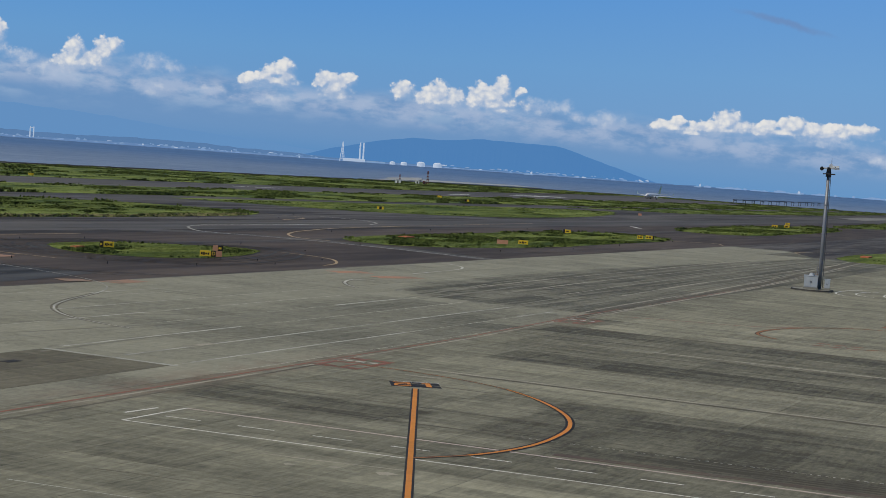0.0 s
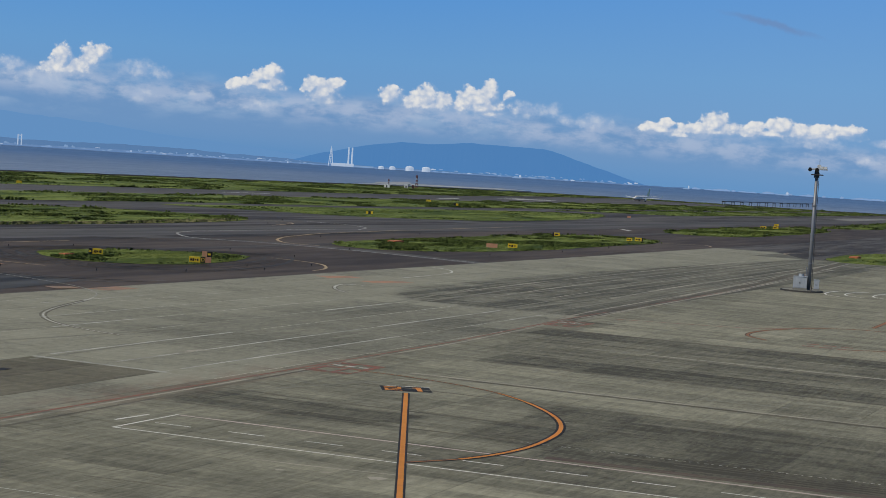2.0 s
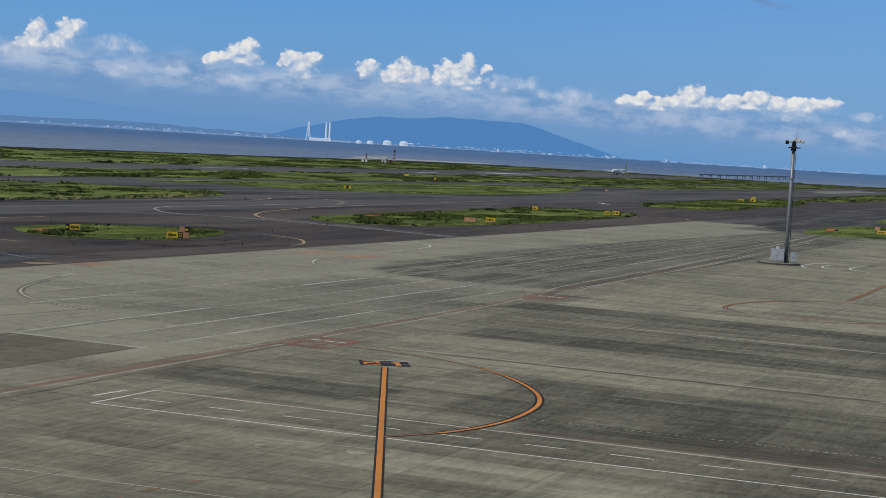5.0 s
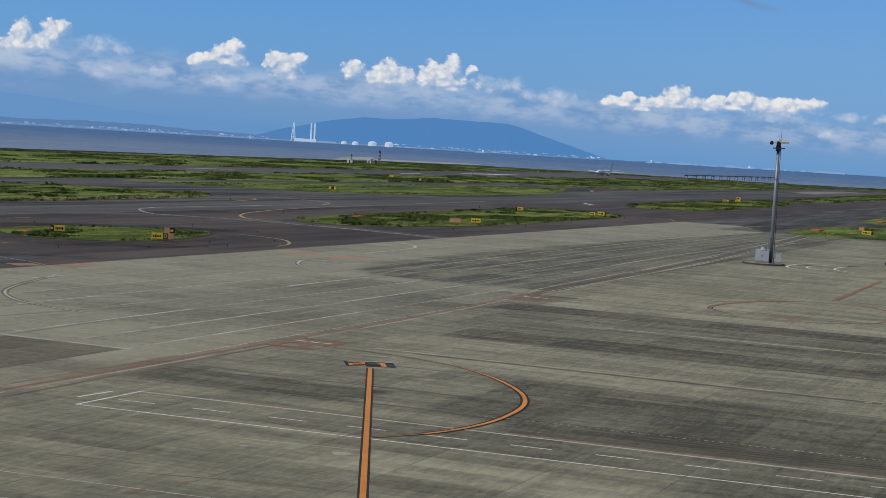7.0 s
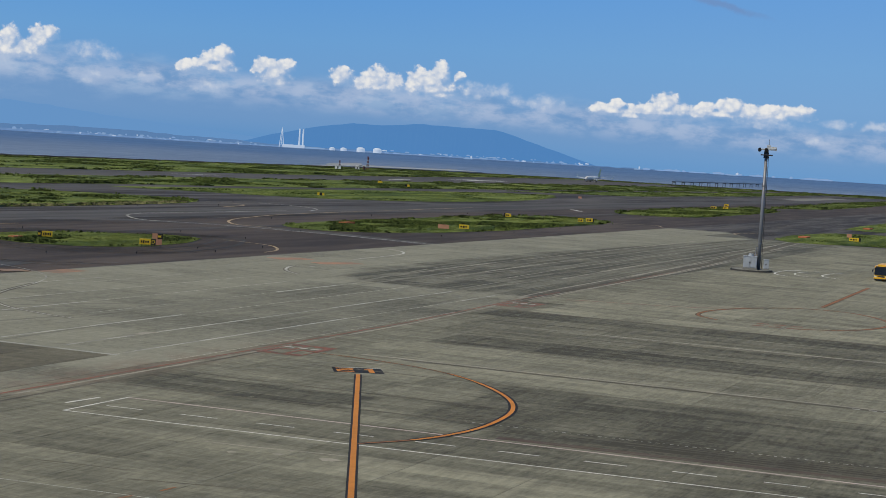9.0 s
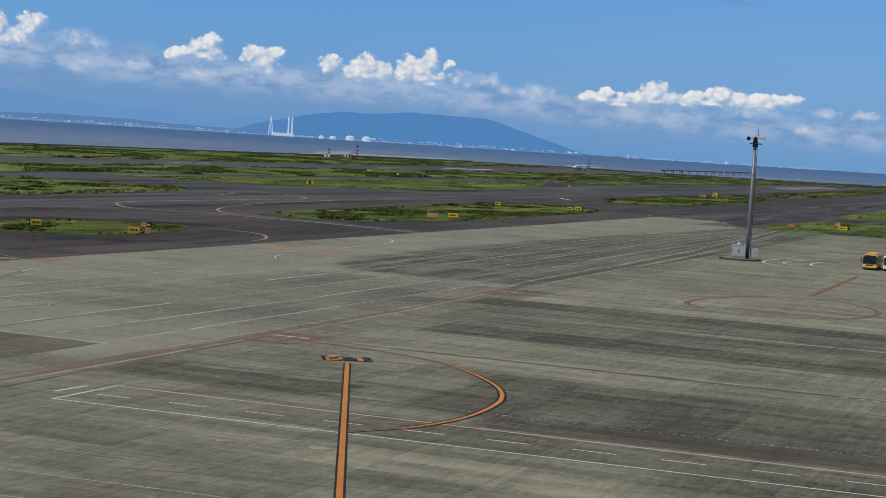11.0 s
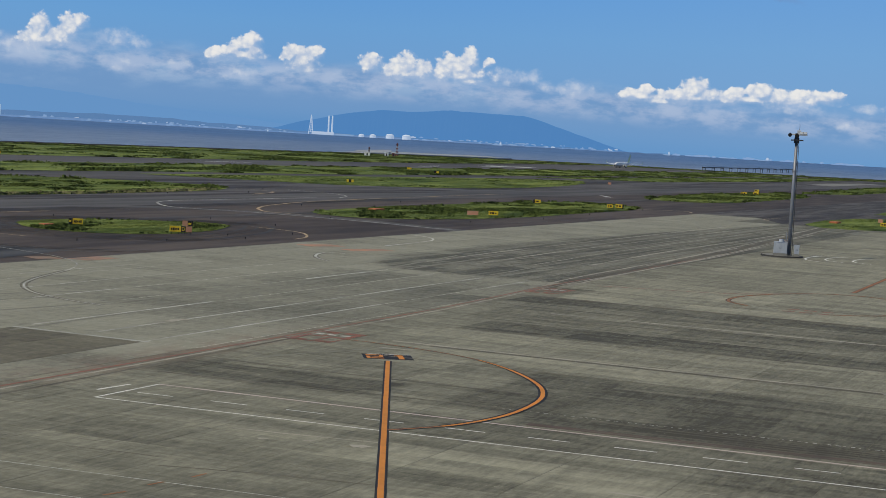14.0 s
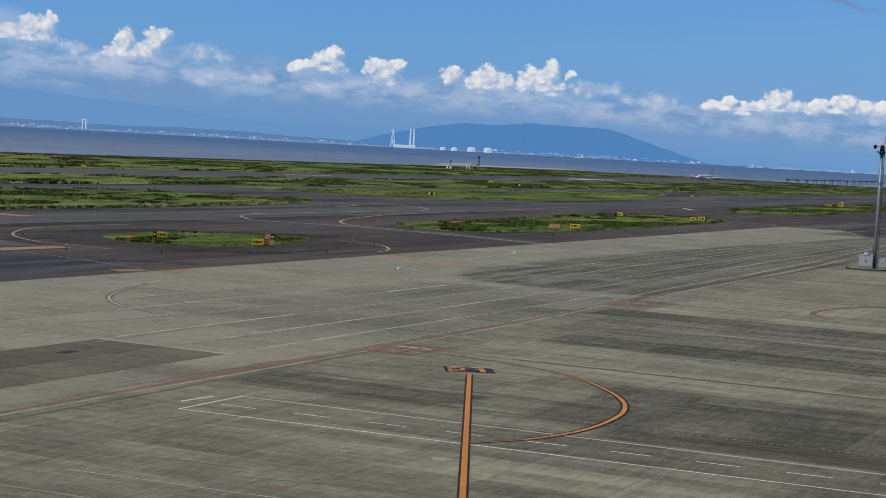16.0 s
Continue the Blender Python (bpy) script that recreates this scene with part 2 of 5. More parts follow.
def concrete(name, dark, mid, light, band, stains=(), lobe=False):
    """Weathered slabs: paving lanes and half slabs of different tone, tyre dirt, streaks, grain, scuffs, and stains with their own extents in plan."""
    m = bpy.data.materials.new(name)
    m.use_nodes = True
    m.node_tree.nodes.clear()
    k = Nodes(m.node_tree)
    geo = k.add("ShaderNodeNewGeometry")
    pos = geo.outputs["Position"]
    xyz = k.add("ShaderNodeSeparateXYZ")
    k.put(xyz.inputs[0], pos)
    px, py = xyz.outputs[0], xyz.outputs[1]

    def field(sx, sy, detail, rough, lo=None, hi=None):
        n = k.noise(k.vec("MULTIPLY", pos, (sx, sy, 1)), 1.0, detail, rough)
        return n if lo is None else k.smooth(n, lo, hi)

    def cell(x_size, y_size, shift):
        n = k.add("ShaderNodeTexWhiteNoise")
        n.noise_dimensions = "2D"
        c = k.add("ShaderNodeCombineXYZ")
        row_ = k.math("FLOOR", k.math("DIVIDE", k.math("SUBTRACT", py, 139.25), y_size))
        k.put(c.inputs[0], k.math("FLOOR", k.math("DIVIDE", k.math("ADD", px, k.math("MULTIPLY", row_, shift)), x_size)))
        k.put(c.inputs[1], row_)
        k.put(n.inputs["Vector"], c.outputs[0])
        return n.outputs[0]

    blot = field(0.05, 0.05, 6, 0.62)
    mottle = field(0.42, 0.42, 7, 0.7)
    fine = field(1.6, 1.6, 9, 0.75)
    rnd = k.math("FRACT", k.math("ADD", k.add("ShaderNodeObjectInfo").outputs["Random"], geo.outputs["Random Per Island"]))
    parts_ = ((field(0.03, 0.33, 6, 0.65), 0.18 * band), (field(0.22, 0.9, 7, 0.7, 0.34, 0.66), 0.11 * band + 0.02), (field(1.3, 0.04, 6, 0.65), 0.34 - 0.06 * band), (blot, 0.32),
              (field(1.1, 0.55, 8, 0.72, 0.34, 0.66), 0.12), (field(3.6, 0.9, 5, 0.7, 0.36, 0.64), 0.12), (mottle, 0.20), (rnd, 0.14), (cell(42.0, 3.5, 11.3), 0.15 * band), (cell(14.0, 1.75, 5.1), 0.09 * band),
              (field(1.8, 0.10, 5, 0.7, 0.38, 0.62), 0.085 * band), (field(0.06, 0.6, 6, 0.72, 0.40, 0.60), 0.10 * band))
    v, mean = 0.0, 0.0
    for part_, amount in parts_:
        v = k.math("ADD", v, k.math("MULTIPLY", part_, amount))
        mean += amount / 2
    v = k.math("ADD", k.math("MULTIPLY", k.math("SUBTRACT", v, mean), 1.35), 0.5)
    for x0, x1, y0, y1, soft, amount in stains:
        bx = k.math("ADD", px, k.math("MULTIPLY", k.math("SUBTRACT", mottle, 0.5), soft * 1.2))
        by = k.math("ADD", py, k.math("MULTIPLY", k.math("SUBTRACT", mottle, 0.5), soft * 3))
        inside_ = k.math("MULTIPLY", k.math("MULTIPLY", k.smooth(bx, x0 - soft, x0 + soft), k.smooth(bx, x1 + soft, x1 - soft)),
                         k.math("MULTIPLY", k.smooth(by, y0 - soft, y0 + soft), k.smooth(by, y1 + soft, y1 - soft)))
        v = k.math("SUBTRACT", v, k.math("MULTIPLY", inside_, amount))
    if lobe:
        # tyre-blackened turning area with a rounded south-west corner, ribbed along the paving lanes
        edge = k.math("ADD", -92.5, k.math("MULTIPLY", k.math("MAXIMUM", k.math("SUBTRACT", py, 320.0), 0.0), 0.075))
        u_ = k.math("MAXIMUM", k.math("DIVIDE", k.math("SUBTRACT", edge, px), 14.8), 0.0)
        v_ = k.math("MAXIMUM", k.math("DIVIDE", k.math("SUBTRACT", 243.0, py), 28.0), 0.0)
        d_ = k.math("ADD", k.math("SQRT", k.math("ADD", k.math("MULTIPLY", u_, u_), k.math("MULTIPLY", v_, v_))), k.math("MULTIPLY", k.math("SUBTRACT", mottle, 0.5), 0.12))
        ribs = k.math("ADD", k.math("MULTIPLY", field(0.30, 0.006, 4, 0.6, 0.40, 0.60), 0.20), k.math("MULTIPLY", field(0.9, 0.02, 5, 0.65, 0.36, 0.64), 0.16))
        v = k.math("SUBTRACT", v, k.math("MULTIPLY", k.smooth(d_, 1.05, 0.88), k.math("ADD", 0.17, ribs)))
    col = k.ramp(v, [(0.0, dark), (0.5, mid), (1.0, light)])
    # pale scuffs, oil, and reddish dirt beside the boundary line
    col = k.mix(k.math("MULTIPLY", field(0.5, 1.1, 9, 0.76, 0.61, 0.655), 0.55), col, light)
    col = k.mix(k.math("MULTIPLY", field(0.2, 0.6, 8, 0.72, 0.63, 0.69), 0.3), col, dark)
    rust = k.math("MULTIPLY", k.math("MULTIPLY", k.smooth(px, -76.0, -70.5), k.smooth(px, -66.5, -70.0)), k.math("MULTIPLY", k.smooth(py, 88.0, 108.0), k.smooth(py, 160.0, 118.0)))
    col = k.mix(k.math("MULTIPLY", k.math("MULTIPLY", rust, field(0.5, 0.25, 6, 0.7, 0.38, 0.6)), 0.5), col, (0.20, 0.135, 0.10))
    b = k.add("ShaderNodeBsdfPrincipled")
    k.put(b.inputs["Base Color"], col)
    b.inputs["Roughness"].default_value = 0.85
    b.inputs["Specular IOR Level"].default_value = 0.25
    bp = k.add("ShaderNodeBump")
    bp.inputs["Strength"].default_value = 0.25
    k.put(bp.inputs["Height"], fine)
    k.put(b.inputs["Normal"], bp.outputs[0])
    k.put(k.add("ShaderNodeOutputMaterial").inputs[0], b.outputs[0])
    return m


M = {
    "slab": concrete("apron_concrete", (0.061, 0.058, 0.042), (0.177, 0.174, 0.129), (0.320, 0.312, 0.232), 1.0,
                     [(-38, 60, 105.3, 109, 1.0, 0.42), (-60, 60, 95.3, 105.2, 0.4, 0.08), (-45, 60, 109, 130, 1.0, 0.24), (-30, 60, 108, 118, 2.0, 0.22), (-62, 60, 154, 163.5, 0.2, 0.27), (-66, 60, 164, 186, 0.4, 0.13),
                      (-69, 60, 186.5, 195, 0.2, 0.33), (-68.4, -50, 109, 116, 0.5, 0.30), (-58, 10, 93.2, 95.2, 0.3, 0.2),
                      (-66, 60, 139.6, 153.5, 0.4, -0.09), (-66, 60, 132, 138.2, 0.3, -0.11), (-66, 60, 195.3, 216, 0.3, -0.20), (-66, 60, 216, 440, 2.0, -0.12), 
                      (-22, 60, 20, 104, 5, 0.17), (-44, 60, 20, 86, 2, 0.08), (-41, -30, 86.5, 93, 0.3, -0.20), (-29, -10, 86.5, 92.5, 0.5, -0.12), (-58, -48, 70, 76, 0.3, -0.12)]),
    "slab_west": concrete("taxilane_concrete", (0.078, 0.077, 0.060), (0.238, 0.236, 0.182), (0.345, 0.34, 0.268), 0.3,
                          [(-98, -60, 148, 208, 6, 0.20), (-77, -69, 114, 130, 1.5, -0.10), (-92, -70, 60, 112, 2.0, 0.16)], True),
    "slab_old": concrete("old_taxilane_concrete", (0.056, 0.050, 0.037), (0.132, 0.124, 0.089), (0.235, 0.222, 0.165), 0.6, [(-92, -82.4, 60, 123, 0.3, 0.2)]),
    "joint": material("joint_dark", (0.09, 0.088, 0.067), (0.17, 0.166, 0.125), 0.2, contrast=(0.4, 0.6)),
    "joint_light": material("joint_light", (0.20, 0.198, 0.158), (0.46, 0.455, 0.39), 0.12, contrast=(0.44, 0.56)),
    "asphalt": material("asphalt", (0.026, 0.0232, 0.0210), (0.112, 0.104, 0.098), 0.14, (1.6, 0.10, 1), 0.85, fine=9, big=0.3, bump=0.2, contrast=(0.42, 0.58)),
    "asphalt_blue": material("bluish_asphalt", (0.020, 0.021, 0.022), (0.072, 0.074, 0.076), 0.12, (1.8, 0.14, 1), 0.85, fine=14, big=0.3, bump=0.2, contrast=(0.40, 0.60)),
    "asphalt_trace": material("worn_asphalt_trace", (0.05, 0.046, 0.043), (0.13, 0.122, 0.113), 0.2, contrast=(0.42, 0.6)),
    "asphalt_brown": material("shoulder_asphalt", (0.034, 0.0270, 0.0232), (0.098, 0.079, 0.067), 0.16, (1.6, 0.16, 1), 0.88, fine=9, bump=0.2, contrast=(0.38, 0.62)),
    "runway": material("runway_asphalt", (0.042, 0.040, 0.038), (0.122, 0.116, 0.109), 0.16, (1.5, 0.05, 1), 0.8, fine=14, contrast=(0.38, 0.62)),
    "grass": material("mown_grass", (0.040, 0.070, 0.018), (0.200, 0.250, 0.064), 0.13, (1.3, 0.22, 1), 0.9, fine=7, big=0.3, spec=0.1, contrast=(0.39, 0.60)),
    "blade": material("grass_blade", (0.042, 0.075, 0.019), (0.205, 0.256, 0.064), 0.13, (1.3, 0.22, 1), 0.8, fine=7, jitter=0.10, spec=0.1, upright=0.9),
    "dry_grass": material("dry_grass_blade", (0.10, 0.105, 0.045), (0.24, 0.23, 0.115), 0.2, (1, 0.4, 1), 0.85, fine=8, jitter=0.2, spec=0.1, upright=0.6),
    "weed": material("weed_leaf", (0.036, 0.060, 0.016), (0.122, 0.168, 0.041), 0.15, (1, 0.4, 1), 0.8, fine=10, jitter=0.22, spec=0.1, upright=0.82),
    "rock": material("seawall_rock", (0.018, 0.018, 0.018), (0.055, 0.055, 0.052), 0.5, bump=0.5),
    "breakwater": material("breakwater_concrete", (0.27, 0.285, 0.30), (0.36, 0.375, 0.39), 0.1),
    "white_paint": material("white_paint", (0.44, 0.44, 0.405), (0.72, 0.72, 0.675), 0.9, contrast=(0.3, 0.62)),
    "pink_paint": material("faded_pink_paint", (0.34, 0.285, 0.255), (0.58, 0.49, 0.455), 0.9),
    "orange_paint": material("orange_paint", (0.40, 0.155, 0.03), (0.60, 0.235, 0.048), 0.7, contrast=(0.25, 0.65)),
    "old_orange": material("worn_orange_paint", (0.20, 0.105, 0.055), (0.36, 0.155, 0.065), 0.8),
    "red_paint": material("faded_red_paint", (0.150, 0.092, 0.072), (0.285, 0.122, 0.085), 0.6),
    "salmon_paint": material("salmon_paint", (0.21, 0.165, 0.122), (0.42, 0.225, 0.145), 0.45, contrast=(0.38, 0.62)),
    "black_paint": material("black_paint", (0.016, 0.016, 0.018), (0.036, 0.036, 0.038), 0.8),
    "yellow_paint": material("taxi_yellow_paint", (0.18, 0.145, 0.095), (0.46, 0.35, 0.21), 0.25, contrast=(0.38, 0.62)),
    "faded_white": material("faded_white_paint", (0.23, 0.23, 0.20), (0.52, 0.52, 0.47), 0.3, contrast=(0.38, 0.62)),
    "tyre_mark": material("tyre_rubber_mark", (0.060, 0.052, 0.038), (0.145, 0.132, 0.097), 0.4),
    "tyre_trace": material("faint_tyre_trace", (0.13, 0.128, 0.099), (0.215, 0.212, 0.163), 0.35, contrast=(0.34, 0.62)),
    "dark_seam": material("dark_seam", (0.072, 0.066, 0.049), (0.14, 0.13, 0.097), 0.3, contrast=(0.35, 0.6)),
    "brown_stain": material("brown_stain", (0.062, 0.046, 0.036), (0.125, 0.090, 0.068), 0.4),
    "worn_line": material("worn_pale_line", (0.16, 0.154, 0.12), (0.34, 0.32, 0.26), 0.3, contrast=(0.38, 0.58)),
    "steel": material("galvanised_steel", (0.19, 0.20, 0.22), (0.29, 0.30, 0.33), 0.6, (1, 1, 0.2), 0.5, 0.35),
    "dark_steel": material("dark_steel", (0.03, 0.03, 0.034), (0.06, 0.06, 0.066), 1.0, rough=0.5, metal=0.3),
    "cabinet": material("painted_cabinet", (0.30, 0.33, 0.36), (0.43, 0.46, 0.49), 1.4, (1, 1, 0.3), 0.55),
    "lamp_glass": material("lamp_glass", (0.55, 0.57, 0.58), (0.7, 0.72, 0.72), 1.0, rough=0.15, spec=0.6),
    "kerb": material("kerb_concrete", (0.16, 0.16, 0.14), (0.25, 0.245, 0.215), 0.8),
    "sign_yellow": material("sign_yellow", (0.60, 0.40, 0.022), (0.74, 0.52, 0.03), 1.0, rough=0.5),
    "sign_black": material("sign_black", (0.012, 0.012, 0.012), (0.025, 0.025, 0.025), 1.0, rough=0.5),
    "sign_back": material("sign_back_salmon", (0.42, 0.20, 0.12), (0.52, 0.27, 0.17), 0.8),
    "board_orange": material("board_orange", (0.36, 0.115, 0.045), (0.50, 0.175, 0.08), 0.8),
    "bus_yellow": material("bus_yellow_enamel", (0.66, 0.36, 0.012), (0.74, 0.42, 0.02), 0.5, rough=0.35, spec=0.5),
    "bus_white": material("vehicle_white_enamel", (0.66, 0.66, 0.65), (0.74, 0.74, 0.73), 0.5, rough=0.35, spec=0.5),
    "glass": material("dark_vehicle_glass", (0.010, 0.011, 0.012), (0.022, 0.024, 0.026), 0.5, rough=0.22, spec=0.3),
    "rubber": material("rubber", (0.015, 0.015, 0.015), (0.03, 0.03, 0.03), 2.0, rough=0.9),
    "plane_white": material("aircraft_white", (0.72, 0.73, 0.73), (0.8, 0.8, 0.8), 0.3, rough=0.35, spec=0.5),
    "plane_green": material("aircraft_green", (0.58, 0.66, 0.42), (0.66, 0.73, 0.50), 0.3, rough=0.35),
    "red_enamel": material("red_enamel", (0.15, 0.04, 0.035), (0.21, 0.055, 0.045), 0.5, rough=0.5),
    "white_enamel": material("white_enamel", (0.66, 0.66, 0.64), (0.76, 0.76, 0.74), 0.5, rough=0.5),
}
# far hills and walls: blue haze is emission mixed into each material
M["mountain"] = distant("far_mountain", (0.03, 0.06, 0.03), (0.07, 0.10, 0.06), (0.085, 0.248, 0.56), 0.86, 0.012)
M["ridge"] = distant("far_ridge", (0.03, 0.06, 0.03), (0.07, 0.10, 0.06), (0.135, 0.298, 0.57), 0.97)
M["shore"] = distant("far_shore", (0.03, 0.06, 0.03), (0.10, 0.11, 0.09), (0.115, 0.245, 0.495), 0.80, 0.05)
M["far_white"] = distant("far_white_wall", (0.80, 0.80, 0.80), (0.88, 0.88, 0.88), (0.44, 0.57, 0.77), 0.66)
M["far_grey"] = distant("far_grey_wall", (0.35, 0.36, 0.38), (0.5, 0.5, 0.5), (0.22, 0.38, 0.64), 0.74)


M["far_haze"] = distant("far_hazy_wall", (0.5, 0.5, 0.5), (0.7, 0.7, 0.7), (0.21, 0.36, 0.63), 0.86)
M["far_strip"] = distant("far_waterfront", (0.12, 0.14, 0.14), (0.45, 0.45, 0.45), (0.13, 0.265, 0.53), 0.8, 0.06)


def water():
    m = bpy.data.materials.new("sea_water")
    m.use_nodes = True
    m.node_tree.nodes.clear()
    k = Nodes(m.node_tree)
    pos = k.add("ShaderNodeNewGeometry").outputs["Position"]
    swell = k.noise(k.vec("MULTIPLY", pos, (0.05, 0.05, 1)), 1.0, 9, 0.75)
    wide = k.noise(k.vec("MULTIPLY", pos, (0.0018, 0.0018, 1)), 1.0, 5, 0.55)
    chop = k.noise(pos, 0.25, 5, 0.6)
    silt = k.smooth(k.math("ADD", k.vec("LENGTH", pos, out=1), k.math("MULTIPLY", wide, 600.0)), 3900.0, 1900.0)
    crest = k.smooth(k.noise(k.vec("MULTIPLY", pos, (0.16, 0.010, 1)), 1.0, 6, 0.72), 0.40, 0.62)
    shade = k.math("ADD", k.math("MULTIPLY", k.smooth(k.math("ADD", k.math("MULTIPLY", wide, 0.4), k.math("MULTIPLY", swell, 0.6)), 0.36, 0.62), 0.5), k.math("MULTIPLY", crest, 0.5))
    deep, shallow = k.mix(shade, (0.040, 0.098, 0.230), (0.135, 0.215, 0.365)), k.mix(shade, (0.082, 0.132, 0.225), (0.235, 0.285, 0.375))
    b = k.add("ShaderNodeBsdfPrincipled")
    k.put(b.inputs["Base Color"], k.mix(silt, deep, shallow))
    b.inputs["Roughness"].default_value = 0.45
    b.inputs["IOR"].default_value = 1.33
    b.inputs["Specular IOR Level"].default_value = 0.1
    bp = k.add("ShaderNodeBump")
    bp.inputs["Strength"].default_value = 0.8
    bp.inputs["Distance"].default_value = 0.6
    k.put(bp.inputs["Height"], chop)
    k.put(b.inputs["Normal"], bp.outputs[0])
    k.put(k.add("ShaderNodeOutputMaterial").inputs[0], b.outputs[0])
    return m


M["sea"] = water()


# ---- mesh helpers ----
def mesh_of(name, verts, faces, mat):
    me = bpy.data.meshes.new(name)
    me.from_pydata([tuple(v) for v in verts], [], faces)
    me.materials.append(M[mat])
    me.update()
    return me


def sheet(name, verts, faces, mat, parent=None, label=""):
    ob = new(name, mesh_of(name, verts, faces, mat))
    if parent:
        ob.parent = parent
    if label:
        ob["label"] = label
    return ob


def part(name, bm, mat, parent=None, label="", smooth=False):
    me = bpy.data.meshes.new(name)
    bm.to_mesh(me)
    bm.free()
    if smooth:
        for p in me.polygons:
            p.use_smooth = True
    me.materials.append(M[mat])
    ob = new(name, me)
    if parent:
        ob.parent = parent
    if label:
        ob["label"] = label
    return ob


def box(x0, x1, y0, y1, z0, z1, bevel=0.0, bm=None):
    bm = bm or bmesh.new()
    vs = bmesh.ops.create_cube(bm, size=1.0)["verts"]
    for v in vs:
        v.co = Vector(((x0 + x1) / 2 + v.co.x * (x1 - x0), (y0 + y1) / 2 + v.co.y * (y1 - y0), (z0 + z1) / 2 + v.co.z * (z1 - z0)))
    if bevel:
        es = list({e for v in vs for e in v.link_edges})
        bmesh.ops.bevel(bm, geom=es, offset=bevel, segments=2, affect="EDGES", profile=0.6)
    return bm


def rod(a, b, r0, r1=None, n=12, bm=None):
    bm = bm or bmesh.new()
    a, b = Vector(a), Vector(b)
    r1 = r0 if r1 is None else r1
    q = (b - a).to_track_quat("Z", "Y").to_matrix().to_4x4()
    bmesh.ops.create_cone(bm, cap_ends=True, segments=n, radius1=r0, radius2=r1, depth=(b - a).length, matrix=Matrix.Translation((a + b) / 2) @ q)
    return bm


def empty(name, m, label, category, group="", kind=""):
    ob = new(name)
    ob.matrix_world = m
    return tagged(ob, label, category, group, kind)


def curve_points(ctrl, step=1.5):
    """A smooth line through the control points."""
    p = [Vector((*c, 0)) for c in ctrl]
    p = [2 * p[0] - p[1], *p, 2 * p[-1] - p[-2]]
    out = []
    for i in range(1, len(p) - 2):
        n = max(2, int((p[i + 1] - p[i]).length / step))
        for j in range(n):
            t = j / n
            out.append(0.5 * (2 * p[i] + (p[i + 1] - p[i - 1]) * t + (2 * p[i - 1] - 5 * p[i] + 4 * p[i + 1] - p[i + 2]) * t * t
                              + (3 * p[i] - p[i - 1] - 3 * p[i + 1] + p[i + 2]) * t ** 3))
    out.append(p[-2])
    return out


LAYER = iter(range(100000))


def ribbon(name, pts, width, z, mat, parent=None, label="", category="marking", shift=0.0):
    """A painted strip of even width along a line on the ground."""
    pts = [Vector((p[0], p[1], 0)) for p in pts]
    z += 0.0002 * (next(LAYER) % 23)  # crossing strips never share a plane
    vs, fs = [], []
    for i, p in enumerate(pts):
        d = (pts[min(i + 1, len(pts) - 1)] - pts[max(i - 1, 0)]).normalized()
        s = Vector((d.y, -d.x, 0))
        vs += [p + s * (shift + width / 2) + Vector((0, 0, z)), p + s * (shift - width / 2) + Vector((0, 0, z))]
    for i in range(len(pts) - 1):
        fs.append((2 * i, 2 * i + 2, 2 * i + 3, 2 * i + 1))
    ob = sheet(name, vs, fs, mat, parent, label)
    if not parent:
        tagged(ob, label, category, kind="structure")
    return ob


def rounded(corners, r, n=7):
    """A plan outline with its corners rounded."""
    out = []
    c = [Vector((*p, 0)) for p in corners]
    for i, p in enumerate(c):
        a, b = c[i - 1] - p, c[(i + 1) % len(c)] - p
        k = min(r, a.length * 0.49, b.length * 0.49)
        p0, p1 = p + a.normalized() * k, p + b.normalized() * k
        for j in range(n):
            t = j / (n - 1)
            out.append((1 - t) ** 2 * p0 + 2 * t * (1 - t) * p + t * t * p1)
    return out


def inside(poly, pts):
    x, y = pts[:, 0], pts[:, 1]
    hit = np.zeros(len(pts), bool)
    for i in range(len(poly)):
        (x0, y0), (x1, y1) = poly[i - 1][:2], poly[i][:2]
        if y0 != y1:
            hit ^= ((y0 > y) != (y1 > y)) & (x < (x1 - x0) * (y - y0) / (y1 - y0) + x0)
    return hit


# ---- sea, land, coast ----
def sea_level(d):
    return -3.0 + 10.44 * max(0.0, (d - 900) / 3900) ** 1.3


rings = [60, 400, 900, 1500, 2200, 3000, 3900, 4800]
vs, fs = [(0, 0, -3.0)], []
SEG = 180
for r in rings:
    vs += [(r * math.sin(2 * math.pi * i / SEG), r * math.cos(2 * math.pi * i / SEG), sea_level(r)) for i in range(SEG)]
for i in range(SEG):
    fs.append((0, 1 + (i + 1) % SEG, 1 + i))
    for j in range(len(rings) - 1):
        a, b = 1 + j * SEG, 1 + (j + 1) * SEG
        fs.append((a + i, a + (i + 1) % SEG, b + (i + 1) % SEG, b + i))
tagged(sheet("water", vs, fs, "sea"), "choppy grey-blue sea water round the airfield", "water", kind="structure")

COAST = [(-655, -400), (-655, 1480), (-590, 1690), (-500, 1760), (-350, 1790), (-240, 1920), (0, 2010), (400, 2050), (400, -400)]
coast = rounded(COAST, 60)
bm = bmesh.new()
top = [bm.verts.new((p.x, p.y, -0.02)) for p in coast]
bm.faces.new(top)
ground = tagged(part("ground", bm, "asphalt"), "dark weathered asphalt of taxiways and shoulders", "ground", kind="structure")
mid = sum((p for p in coast), Vector()) / len(coast)


